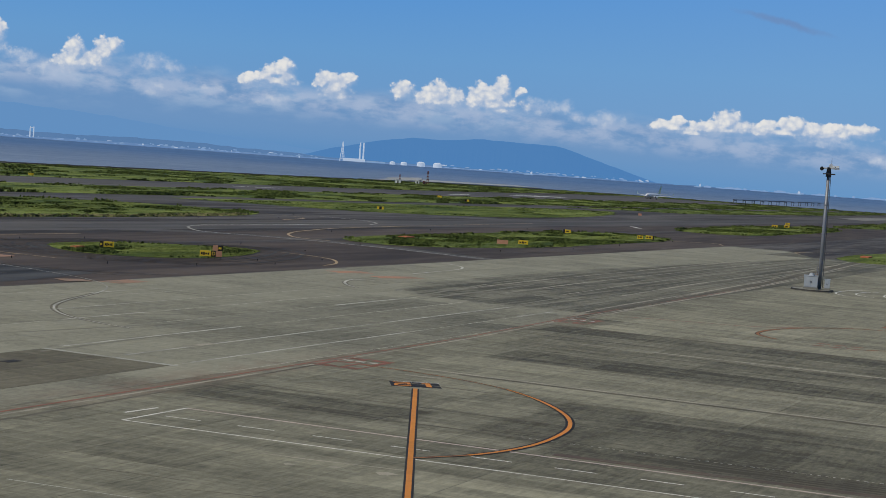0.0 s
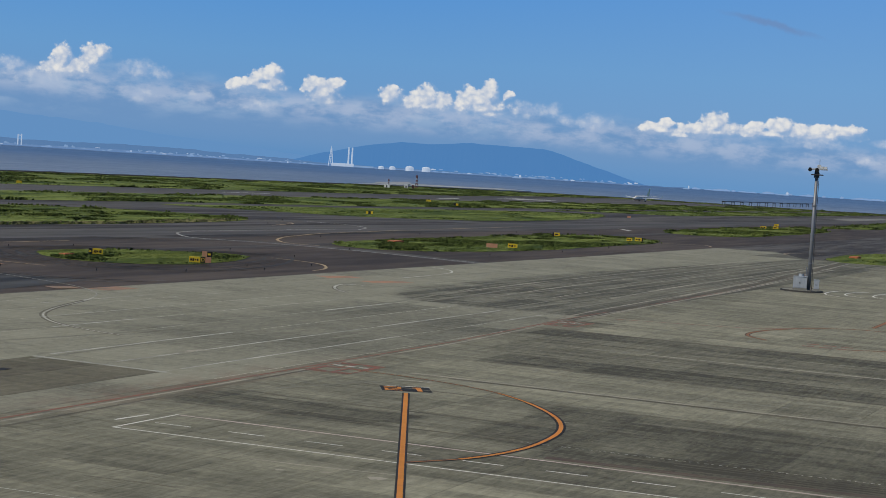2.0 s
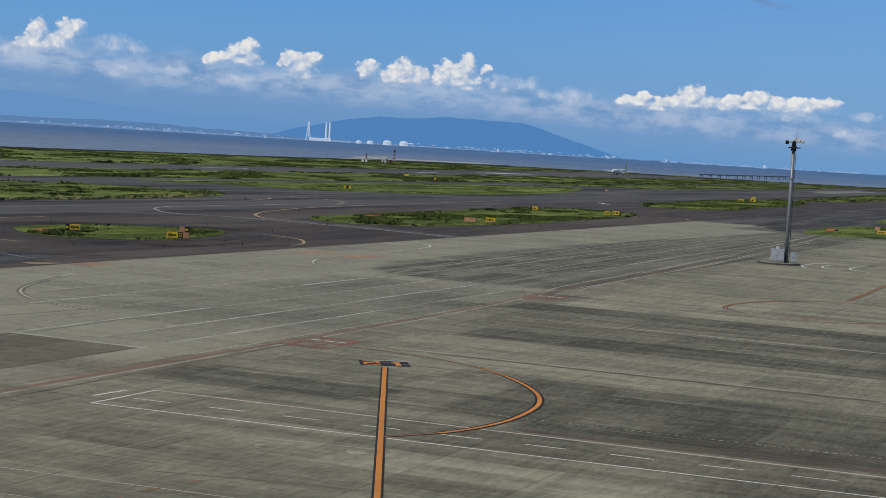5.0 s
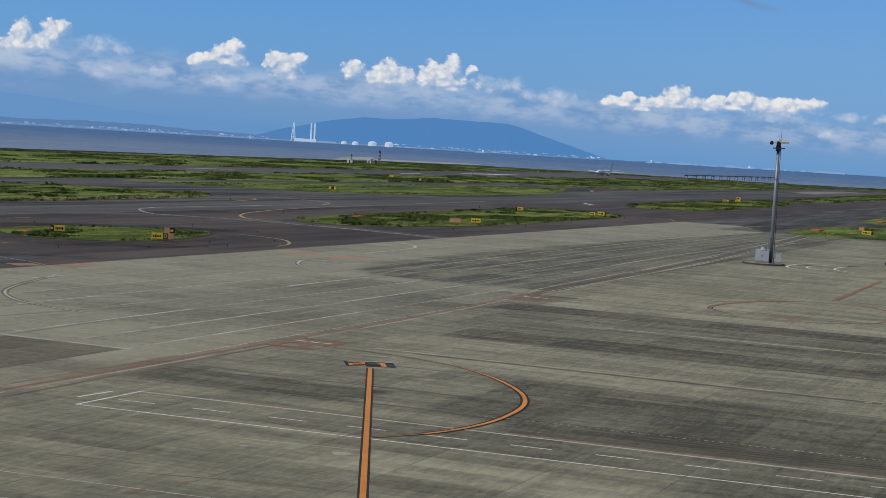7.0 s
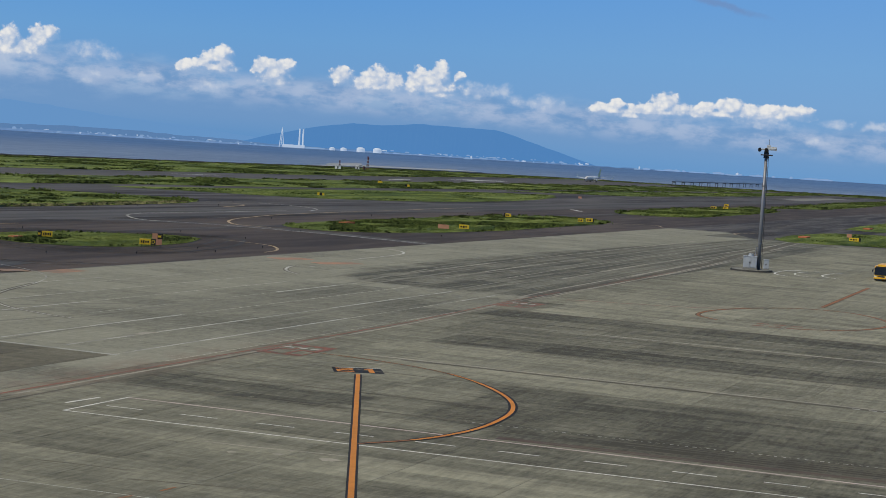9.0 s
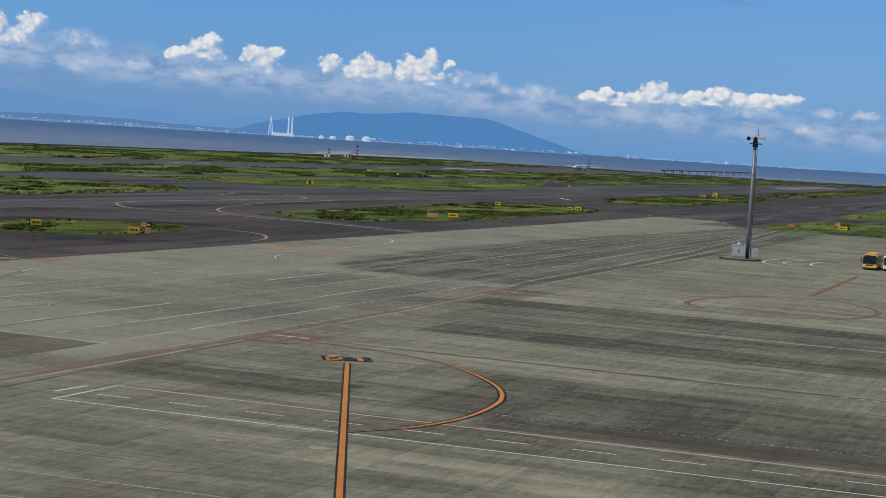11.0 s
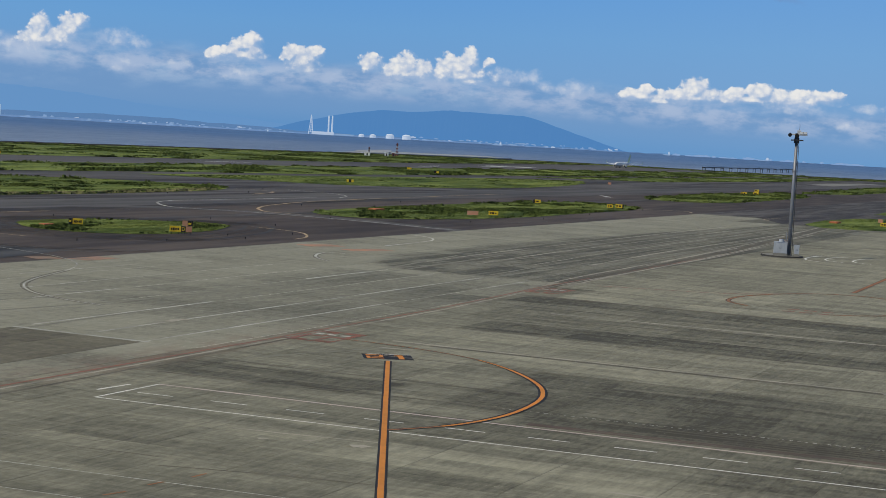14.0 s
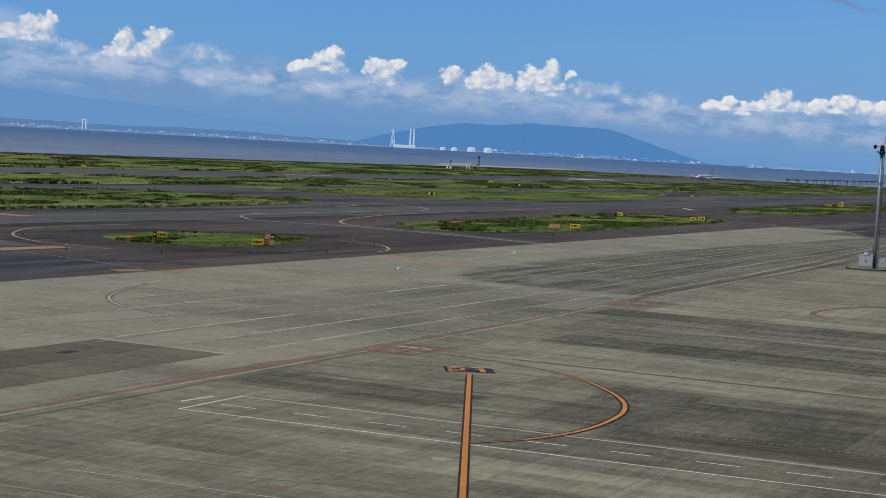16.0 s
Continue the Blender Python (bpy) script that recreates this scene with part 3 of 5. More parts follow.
def seawall():
    rng = random.Random(4)
    vs, fs = [], []
    n = len(coast)
    prof = [(-2.5, -0.05), (-1.5, 0.5), (3.5, 0.6), (6, -0.2), (16, -3.8)]
    line = []
    for i in range(n):
        a, b = coast[i], coast[(i + 1) % n]
        k = max(1, int((b - a).length / 9))
        line += [a.lerp(b, j / k) for j in range(k)]
    for i, p in enumerate(line):
        d = (line[(i + 1) % len(line)] - line[i - 1]).normalized()
        s = Vector((-d.y, d.x, 0))
        if s.dot(p - mid) < 0:
            s = -s
        for off, z in prof:
            vs.append(p + s * (off + rng.uniform(-.3, .3)) + Vector((0, 0, z + rng.uniform(-.2, .2) * (0.1 < off))))
    m = len(prof)
    for i in range(len(line)):
        j = (i + 1) % len(line)
        for q in range(m - 1):
            fs.append((i * m + q, i * m + q + 1, j * m + q + 1, j * m + q))
    return sheet("sea_wall", vs, fs, "rock")


tagged(seawall(), "dark rock sea wall along the shore", "sea wall", kind="structure")

# runway and the paler centre of the taxiways
ribbon("runway", [(-428, -300), (-428, 1700)], 58, 0.0, "runway", label="long grey asphalt runway between grass verges", category="runway")
for x, w_, y0, y1 in ((-212, 20, -100, 1900), (-322, 18, -100, 470)):
    ribbon("taxiway", [(x, y0), (x, y1)], w_, 0.0, "runway", label="worn grey asphalt taxiway strip", category="taxiway")
ribbon("taxiway", curve_points([(-322, 440), (-300, 500), (-250, 545), (-218, 600), (-212, 700)], 6), 16, 0.004, "runway", label="curved grey asphalt taxiway link", category="taxiway")
ribbon("taxiway", curve_points([(-322, 470), (-318, 600), (-313, 800), (-300, 1000), (-270, 1300)], 12), 9, 0.004, "runway", label="narrow grey asphalt taxiway link", category="taxiway")
ribbon("taxiway", curve_points([(-428, 900), (-440, 1200), (-468, 1450), (-478, 1660)], 20), 58, 0.004, "runway", label="grey asphalt turning area at the runway end", category="taxiway")
for k_, (x, w_) in enumerate(((-150, 42), (-186, 20))):
    ribbon("shoulder", [(x, 100), (x, 1500)], w_, -0.012 - 0.003 * k_, "asphalt_brown", label="brownish asphalt taxiway shoulder", category="shoulder")
ribbon("taxiway", curve_points([(-215, 150), (-213, 230), (-207, 290), (-190, 322), (-160, 328), (-126, 318)], 5), 7, 0.004, "runway", label="paler worn wheel path on asphalt", category="taxiway")
ribbon("taxiway", curve_points([(-143.5, 110), (-144, 150), (-146, 178), (-149, 195)], 5), 26, 0.008, "asphalt_blue", label="dark bluish resurfaced asphalt taxiway", category="taxiway")
ribbon("taxiway", curve_points([(-163, 206), (-176, 210), (-192, 220), (-212, 250)], 5), 6, 0.008, "runway", label="paler worn wheel path on asphalt", category="taxiway")
ribbon("taxiway", [(-226, 1235), (-229, 1330), (-231, 1400), (-225, 1480)], 13, 0.012, "kerb", label="pale concrete strip beside the far taxiway", category="taxiway")
for a_, b_, w_ in (((-437, 1145), (-433, 1205), 4.5), ((-452, 1163), (-453, 1207), 2.5), ((-421, 971), (-429, 1023), 2.2), ((-195.5, 622.8), (-187.5, 608.5), 1.6)):
    ribbon("runway_marking", [a_, b_], w_, 0.016, "white_paint", label="worn white painted runway marking", category="marking")
ribbon("runway_marking", [(-432, 735), (-428, 775)], 2.2, 0.01, "white_paint", label="worn white painted runway marking", category="marking")
ribbon("runway_marking", [(-440, 1120), (-439, 1230)], 4.0, 0.02, "white_paint", label="worn white painted runway marking", category="marking")
ribbon("pavement_patch", [(-236, 1260), (-236, 1500)], 14, 0.01, "kerb", label="pale concrete patch beside the taxiway", category="pavement")

# ---- grass ----
def blades(name, mat, pts, heights, widths, seed, label, ground_z=0.06):
    """Many leaning pointed leaves, four to a tuft, in one mesh."""
    rng = np.random.default_rng(seed)
    n = len(pts)
    k = 4
    ang = rng.uniform(0, 2 * math.pi, (n, k))
    off = rng.normal(0, 1, (n, k, 2)) * widths[:, None, None] * 0.8
    base = pts[:, None, :] + off
    h = heights[:, None] * rng.uniform(0.55, 1.1, (n, k))
    wd = widths[:, None] * rng.uniform(0.5, 1.0, (n, k))
    dx, dy = np.cos(ang) * wd, np.sin(ang) * wd
    lean = rng.normal(0, 0.35, (n, k, 2)) * h[..., None]
    v = np.empty((n, k, 4, 3), np.float32)
    v[..., 0, 0], v[..., 0, 1], v[..., 0, 2] = base[..., 0] - dx * .5, base[..., 1] - dy * .5, ground_z - 0.03
    v[..., 1, 0], v[..., 1, 1], v[..., 1, 2] = base[..., 0] + dx * .5, base[..., 1] + dy * .5, ground_z - 0.03
    v[..., 2, 0], v[..., 2, 1], v[..., 2, 2] = base[..., 0] + dx * .7 + lean[..., 0] * .6, base[..., 1] + dy * .7 + lean[..., 1] * .6, ground_z + h * .65
    v[..., 3, 0], v[..., 3, 1], v[..., 3, 2] = base[..., 0] - dx * .3 + lean[..., 0], base[..., 1] - dy * .3 + lean[..., 1], ground_z + h
    q = n * k
    me = bpy.data.meshes.new(name)
    me.vertices.add(q * 4)
    me.vertices.foreach_set("co", v.reshape(-1))
    me.loops.add(q * 4)
    me.loops.foreach_set("vertex_index", np.arange(q * 4, dtype=np.int32))
    me.polygons.add(q)
    me.polygons.foreach_set("loop_start", np.arange(0, q * 4, 4, dtype=np.int32))
    me.update(calc_edges=True)
    me.materials.append(M[mat])
    return tagged(new(name, me), label, "grass", kind="stuff")


def patchy(pts, size, seed):
    """Smooth random field for patches of growth, long in the runway's direction."""
    return np.array([noise.fractal(Vector((p[0] / size + seed * 7.3, p[1] / (size * 2.2), seed)), 1.0, 2.0, 4) for p in pts])


def verge(corners, r, n_blade, n_weed, tall, seed):
    line = rounded(corners, r)
    bm = bmesh.new()
    rim = [bm.verts.new((p.x, p.y, -0.02)) for p in line]
    bm.faces.new(rim)
    bm.normal_update()
    if bm.faces[:][0].normal.z < 0:
        bmesh.ops.reverse_faces(bm, faces=bm.faces[:])
    bmesh.ops.inset_region(bm, faces=bm.faces[:], thickness=0.5, depth=0.08)
    bm.normal_update()
    ob = tagged(part("grass_verge", bm, "grass"), "green grass verge with an earthy rim beside asphalt", "grass verge", kind="structure")
    # near-black strip along the whole verge outline
    ribbon("verge_edge", [*line, line[0]], 0.9, 0.012, "rock", label="thin dark edge strip round a grass verge", category="kerb")
    sub = rounded(corners, r)
    mid = sum((Vector((q.x, q.y, 0)) for q in sub), Vector()) / len(sub)
    lo = np.array([min(p.x for p in sub), min(p.y for p in sub)])
    hi = np.array([max(p.x for p in sub), max(p.y for p in sub)])
    rng = np.random.default_rng(seed)

    def scatter(n):
        c = rng.uniform(lo, hi, (n * 4, 2))
        keep = inside(sub, c)
        az = np.degrees(np.arctan2(c[:, 0], c[:, 1]))
        keep &= (az > -42) & (az < -3)
        return c[keep][:n]
    p = scatter(n_blade // 2)
    dist = np.hypot(p[:, 0], p[:, 1])
    f = patchy(p, 14 + dist.mean() / 60, seed)
    size = np.clip(dist / 700, 0.35, 1.6)
    blades("grass", "blade", p, tall * (0.07 + 0.22 * np.clip(f + 0.3, 0, 1)), size * 0.7, seed + 50, "green grass on a verge beside the taxiways")
    p = scatter(n_weed * 6)
    p = p[inside([Vector((mid.x + (q.x - mid.x) * 0.88, mid.y + (q.y - mid.y) * 0.97, 0)) for q in sub], p)]
    dist = np.hypot(p[:, 0], p[:, 1])
    f = patchy(p, 7 + dist.mean() / 60, seed + 3)
    order = np.argsort(-(f + rng.normal(0, 0.07, len(f))))[:n_weed]
    p, f, dist = p[order], f[order], dist[order]
    size = np.clip(dist / 650, 0.4, 1.5)
    blades("weeds", "weed", p, tall * (0.5 + 1.1 * np.clip(f, 0, 1)), size, seed + 90, "dark green patches of weeds among the grass")
    # ragged growth along the rim
    if n_weed < 200:
        return
    rim_at = []
    for a_, b_ in zip(line, line[1:] + line[:1]):
        for _ in range(int((b_ - a_).length * 0.8)):
            q = a_.lerp(b_, rng.uniform())
            rim_at.append(q + (mid - q).normalized() * rng.uniform(0.7, 2.6))
    p = np.array([(q.x, q.y) for q in rim_at if -42 < math.degrees(math.atan2(q.x, q.y)) < -3 and q.y > 0])
    f = patchy(p, 9, seed + 5) + rng.normal(0, 0.1, len(p))
    p, f = p[f > 0.12], f[f > 0.12]
    blades("rim_weeds", "weed", p, tall * (0.7 + 1.3 * np.clip(f, 0, 1)), np.clip(np.hypot(p[:, 0], p[:, 1]) / 650, 0.4, 1.3), seed + 130, "ragged dark weeds along the rim of a grass verge")


ISLAND = [(-177, 241), (-178, 250), (-177, 261), (-171, 270), (-163, 279), (-156, 277), (-150, 262), (-147.5, 243), (-152, 233), (-160, 228.6), (-168.5, 232)]
# corners, corner radius, blades, weeds, height, seed
verge(ISLAND, 5, 7000, 260, 0.34, 1)
verge([(-175, 345), (-179, 366), (-180, 413), (-182, 470), (-182, 510), (-174, 530), (-163, 535), (-152, 524), (-146, 500), (-145, 445), (-143, 404), (-146, 366), (-152, 344), (-160, 335), (-168, 337)], 7, 9000, 4600, 0.5, 2)
verge([(-180, 624), (-186, 677), (-190, 770), (-184, 886), (-169, 869), (-156, 810), (-152, 704), (-151, 636), (-161, 611), (-173, 612)], 8, 5000, 2400, 0.6, 3)
verge([(-175, 892), (-188, 1072), (-196, 1325), (-200, 1660), (-178, 1600), (-172, 1379), (-162, 1131), (-160, 960)], 12, 3500, 1300, 0.6, 4)
verge([(-92.8, 481), (-95, 526), (-91, 568), (-78, 584), (-10, 570), (-10, 492), (-68, 477), (-76.8, 468), (-85.3, 466)], 8, 7000, 60, 0.35, 5)
verge([(-95, 620), (-98, 680), (-98, 830), (-10, 860), (-10, 645), (-76, 622), (-84, 612)], 10, 6000, 40, 0.4, 6)
verge([(-311, 120), (-309, 415), (-291, 438), (-276, 447), (-262, 453), (-249, 440), (-242, 420), (-238, 384), (-235, 350), (-235, 120)], 8, 9000, 3200, 0.5, 7)
rng_ = np.random.default_rng(77)
bank_y = rng_.uniform(190, 425, 900)
bank_at = np.stack([np.interp(bank_y, [190, 350, 384, 425], [-236.2, -236.2, -239.2, -245]) + rng_.uniform(-2.2, 0.2, 900), bank_y], 1)
blades("dry_bank_grass", "dry_grass", bank_at, rng_.uniform(0.3, 0.6, 900), rng_.uniform(0.6, 1.3, 900), 78, "pale dry grass on the bank at the rim of a verge")
verge([(-397, 120), (-397, 1660), (-326, 1660), (-325, 640), (-335, 540), (-335, 120)], 14, 12000, 8500, 0.6, 8)
verge([(-322, 500), (-296, 515), (-262, 530), (-247, 562), (-237, 604), (-239, 674), (-247, 737), (-260, 800), (-280, 860), (-300, 800), (-311, 640)], 10, 9000, 160, 0.4, 9)
verge([(-311, 860), (-300, 900), (-268, 960), (-268, 1300), (-284, 1700), (-309, 1700)], 10, 4000, 900, 0.5, 12)
verge([(-648, 120), (-648, 1480), (-585, 1680), (-500, 1750), (-355, 1780), (-350, 1700), (-445, 1690), (-520, 1640), (-512, 1400), (-475, 1150), (-459, 900), (-459, 120)], 20, 13000, 6500, 0.7, 10)
verge([(-345, 1710), (-345, 1780), (-240, 1905), (0, 1990), (300, 2000), (300, 1700), (-220, 1690)], 30, 6000, 3000, 1.0, 11)

# ---- far shore ----
def bearing_point(az, d, el=0.0):
    a = radians(az)
    return Vector((d * math.sin(a), d * math.cos(a), EYE + d * math.tan(radians(el))))


def skyline(name, d, stops, mat, label, rough, seed, depth=60):
    """A ridge standing beyond the water: bearings and elevations of its crest in degrees."""
    rng = random.Random(seed)
    vs, fs = [], []
    a0, a1 = stops[0][0], stops[-1][0]
    n = int((a1 - a0) / 0.06)
    for i in range(n + 1):
        a = a0 + (a1 - a0) * i / n
        e = float(np.interp(a, [s[0] for s in stops], [s[1] for s in stops]))
        e += rough * (noise.fractal(Vector((a * 1.7, seed, 0)), 1.0, 2.0, 5))
        foot, crest = bearing_point(a, d, -0.3), bearing_point(a, d + depth, e)
        shoulder = foot.lerp(crest, 0.55) + Vector((0, 0, rng.uniform(-1, 1)))
        vs += [foot, shoulder, crest]
    for i in range(n):
        for q in range(2):
            fs.append((3 * i + q, 3 * i + 3 + q, 3 * i + 4 + q, 3 * i + 1 + q))
    return tagged(sheet(name, vs, fs, mat), label, "hills", kind="structure")


# ridges and shore get their haze from the glow in their materials
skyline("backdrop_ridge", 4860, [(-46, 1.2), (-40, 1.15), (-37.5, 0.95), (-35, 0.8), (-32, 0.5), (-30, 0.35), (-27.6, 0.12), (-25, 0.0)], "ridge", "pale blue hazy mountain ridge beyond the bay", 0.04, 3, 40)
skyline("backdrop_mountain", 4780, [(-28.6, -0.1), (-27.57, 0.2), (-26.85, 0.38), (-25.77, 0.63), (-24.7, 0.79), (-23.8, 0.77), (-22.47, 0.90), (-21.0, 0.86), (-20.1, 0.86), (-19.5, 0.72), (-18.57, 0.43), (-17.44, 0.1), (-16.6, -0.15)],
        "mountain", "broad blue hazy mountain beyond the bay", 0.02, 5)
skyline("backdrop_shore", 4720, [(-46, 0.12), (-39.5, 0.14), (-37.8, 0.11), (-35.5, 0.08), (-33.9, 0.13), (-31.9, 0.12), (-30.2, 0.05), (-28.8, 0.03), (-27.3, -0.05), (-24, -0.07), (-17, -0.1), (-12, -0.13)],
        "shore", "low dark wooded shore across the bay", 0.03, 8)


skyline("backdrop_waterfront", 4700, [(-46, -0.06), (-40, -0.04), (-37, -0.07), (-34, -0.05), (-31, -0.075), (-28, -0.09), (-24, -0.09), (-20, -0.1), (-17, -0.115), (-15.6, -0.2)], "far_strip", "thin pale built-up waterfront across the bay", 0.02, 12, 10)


def far_building(az, w_deg, h_deg, mat, name="far_building", d=4690, lift=-0.14):
    w_, h_ = radians(w_deg) * d, radians(h_deg) * d
    bm = box(-w_ / 2, w_ / 2, -6, 6, 0, h_, 0)
    box(-w_ * .25, w_ * .1, -4, 4, h_, h_ * 1.25, 0, bm)
    ob = part(name, bm, mat)
    p = bearing_point(az, d, lift)
    ob.matrix_world = pose(p.x, p.y, p.z, 0, 0, -az)
    return ob


# far walls, chimneys, tanks and ships glow faintly to look hazed
rng = random.Random(11)
for a0, a1, n, hmax in ((-41, -38.2, 26, 0.10), (-38.2, -27.6, 70, 0.06), (-24, -17, 64, 0.05), (-15.2, -9.2, 36, 0.06)):
    for _ in range(n):
        a = rng.uniform(a0, a1)
        far = a > -16
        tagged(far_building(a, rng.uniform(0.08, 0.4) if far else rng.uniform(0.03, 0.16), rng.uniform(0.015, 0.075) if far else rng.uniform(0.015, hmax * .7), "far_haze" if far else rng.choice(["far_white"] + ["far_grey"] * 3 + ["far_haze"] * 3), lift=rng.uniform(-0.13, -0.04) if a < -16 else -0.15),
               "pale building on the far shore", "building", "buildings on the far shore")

# power station
P0 = bearing_point(-26.55, 4670, -0.13)
station = empty("power_station", pose(P0.x, P0.y, P0.z, 0, 0, 26.55), "white power station with tower and twin chimneys on the far shore", "power station")
D = radians(1) * 4670
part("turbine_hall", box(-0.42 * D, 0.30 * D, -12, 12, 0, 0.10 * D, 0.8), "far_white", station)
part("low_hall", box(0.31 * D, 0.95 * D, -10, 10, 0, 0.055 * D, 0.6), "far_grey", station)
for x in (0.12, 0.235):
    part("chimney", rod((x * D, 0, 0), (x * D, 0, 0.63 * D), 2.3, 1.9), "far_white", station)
bm = bmesh.new()
for sx, sy in ((-1, -1), (1, -1), (1, 1), (-1, 1)):
    rod((-0.45 * D + sx * 6, sy * 6, 0), (-0.45 * D + sx * .8, sy * .8, 0.60 * D), 1.0, 0.7, 6, bm)
for q in range(1, 8):
    s = 6 - 5.2 * q / 8
    z = 0.60 * D * q / 8
    for a, b in (((-s, -s), (s, -s)), ((s, -s), (s, s)), ((s, s), (-s, s)), ((-s, s), (-s, -s))):
        rod((-0.45 * D + a[0], a[1], z), (-0.45 * D + b[0], b[1], z), 0.5, 0.5, 5, bm)
rod((-0.45 * D, 0, 0.1 * D), (-0.45 * D, 0, 0.64 * D), 0.9, 0.6, 8, bm)
part("lattice_tower", bm, "far_white", station, "white lattice chimney tower")


def far_tank(az, r_deg):
    d = 4660
    r = radians(r_deg) * d
    p = bearing_point(az, d, -0.14)
    t = empty("storage_tank", pose(p.x, p.y, p.z, 0, 0, -az), "white domed storage tank on the far shore", "tank", "domed storage tanks")
    part("shell", rod((0, 0, 0), (0, 0, r * .75), r, r, 28), "far_white", t, smooth=False)
    bm = bmesh.new()
    bmesh.ops.create_uvsphere(bm, u_segments=24, v_segments=10, radius=1)
    for v in bm.verts:
        v.co = Vector((v.co.x * r, v.co.y * r, r * .75 + max(0, v.co.z) * r * .45))
    part("dome", bm, "far_white", t, smooth=True)


for az, r in ((-25.35, .09), (-24.98, .10), (-24.42, .135), (-23.88, .14)):
    far_tank(az, r)
p = bearing_point(-36.92, 4670, -0.1)
gate = empty("far_chimneys", pose(p.x, p.y, p.z, 0, 0, 36.92), "pair of tall pale chimneys on the far shore", "chimney")
for x in (-4.5, 4.5):
    part("chimney", rod((x, 0, 0), (x, 0, 28), 1.6, 1.4), "far_white", gate)
part("cross_bridge", box(-5, 5, -1, 1, 24, 26), "far_white", gate)


def ship(az, length, el=-0.2, d=4500):
    p = bearing_point(az, d, el)
    p.z = sea_level(d)
    s = empty("cargo_ship", pose(p.x, p.y, p.z, 0, 0, -az), "small pale cargo ship on the bay", "ship", "ships on the bay")
    bm = box(-length / 2, length / 2, -3, 3, -1, 2.6)
    for v in bm.verts:
        if v.co.z < 0:
            v.co.x *= 0.86
    part("hull", bm, "far_grey", s)
    part("bridge", box(length * .2, length * .38, -2.5, 2.5, 2.6, 8, 0.3), "far_white", s)
    part("funnel", rod((length * .3, 0, 8), (length * .3, 0, 10.5), 0.8, 0.7), "far_grey", s)


ship(-20.9, 26)
ship(-12.3, 30)
ship(-15.4, 18)

# ---- breakwater ----
for corners, top in (([(-676, 1369), (-712, 1492), (-690, 1495), (-674, 1440)], 0.3), ([(-714, 1494), (-772, 1621), (-839, 1849), (-764, 1690), (-690, 1512)], 0.45), ([(-764, 1692), (-737, 1740), (-720, 1850), (-655, 1760), (-677, 1600), (-690, 1520)], 0.25)):
    bm = bmesh.new()
    face = bm.faces.new([bm.verts.new((x, y, top)) for x, y in corners])
    low_ = bmesh.ops.extrude_face_region(bm, geom=[face])["geom"]
    for v in low_:
        if isinstance(v, bmesh.types.BMVert):
            v.co.z = -6
    tagged(part("breakwater", bm, "breakwater"), "pale concrete breakwater flat in the sea", "breakwater", "breakwater sections", "structure")

# ---- floodlight mast ----
def mast(x, y, h):
    g = empty("floodlight_mast", pose(x, y, 0.03, 0, 0, 11), "tall grey steel floodlight mast on a kerbed concrete base", "light mast")
    # near-black kerb colour stands in for the shade at its foot
    part("kerb_base", rod((-1.2, -.6, 0), (-1.2, -.6, 0.28), 3.9, 3.75, 40), "rock", g, "low round kerb base coloured dark for its shaded side")
    part("base_top", rod((-1.2, -.6, 0.28), (-1.2, -.6, 0.3), 3.55, 3.55, 40), "kerb", g)
    part("pole", rod((0, 0, 0.2), (0, 0, h - 1.2), 0.37, 0.27, 20), "steel", g, smooth=True)
    for z in (h * .22, h * .45, h * .68):
        part("joint_collar", rod((0, 0, z), (0, 0, z + .18), 0.42, 0.42, 20), "steel", g)
    part("ladder_rail", rod((0.55, 0.1, 0.3), (0.42, 0.1, h - 1.3), 0.05, 0.05, 6), "dark_steel", g)
    part("ladder_rail", rod((0.55, -.3, 0.3), (0.42, -.3, h - 1.3), 0.05, 0.05, 6), "dark_steel", g)
    part("cable_duct", rod((-0.6, 0.2, 0.2), (-0.6, 0.2, 4.4), 0.08, 0.08, 8), "steel", g)
    part("platform", box(-1.0, 1.2, -0.9, 0.9, h - 1.75, h - 1.55, 0.05), "dark_steel", g)
    part("collar", rod((0, 0, h - 2.2), (0, 0, h - 1.2), 0.5, 0.42, 16), "dark_steel", g)
    part("head_column", rod((0, 0, h - 1.3), (0, 0, h - 0.4), 0.42, 0.36, 14), "dark_steel", g, "dark column under the lamps")
    part("upper_tray", box(-1.0, 1.85, -0.9, 0.9, h - 0.75, h - 0.5, 0.05), "cabinet", g, "pale lamp tray")
    for i, (dx, a) in enumerate(((-1.25, 0.0), (0.0, 0.0))):
        lamp = part("floodlight", rod((dx, 0.6, h - 0.6), (dx, -1.1, h - 0.78), 0.28, 0.34, 18), "dark_steel", g, "round dark floodlight housing")
        part("lens", rod((dx, -1.1, h - 0.78), (dx, -1.16, h - 0.79), 0.28, 0.28, 18), "glass", lamp)
    for dx in (0.8, 1.45):
        lamp = part("floodlight", box(dx - .34, dx + .34, -0.9, 0.7, h - 0.55, h - 0.1, 0.08), "cabinet", g, "pale square floodlight housing")
        part("lens", box(dx - .28, dx + .28, -0.94, -0.9, h - 0.5, h - 0.15), "lamp_glass", lamp)
    part("head_box", box(0.0, 0.7, -0.4, 0.4, h - 0.55, h + 0.15, 0.08), "cabinet", g, "pale equipment box")
    part("aerial", rod((0.4, 0, h + 0.1), (0.4, 0, h + 1.3), 0.06, 0.03, 6), "steel", g)
    return g


mast(-63.8, 319.0, 22.9)


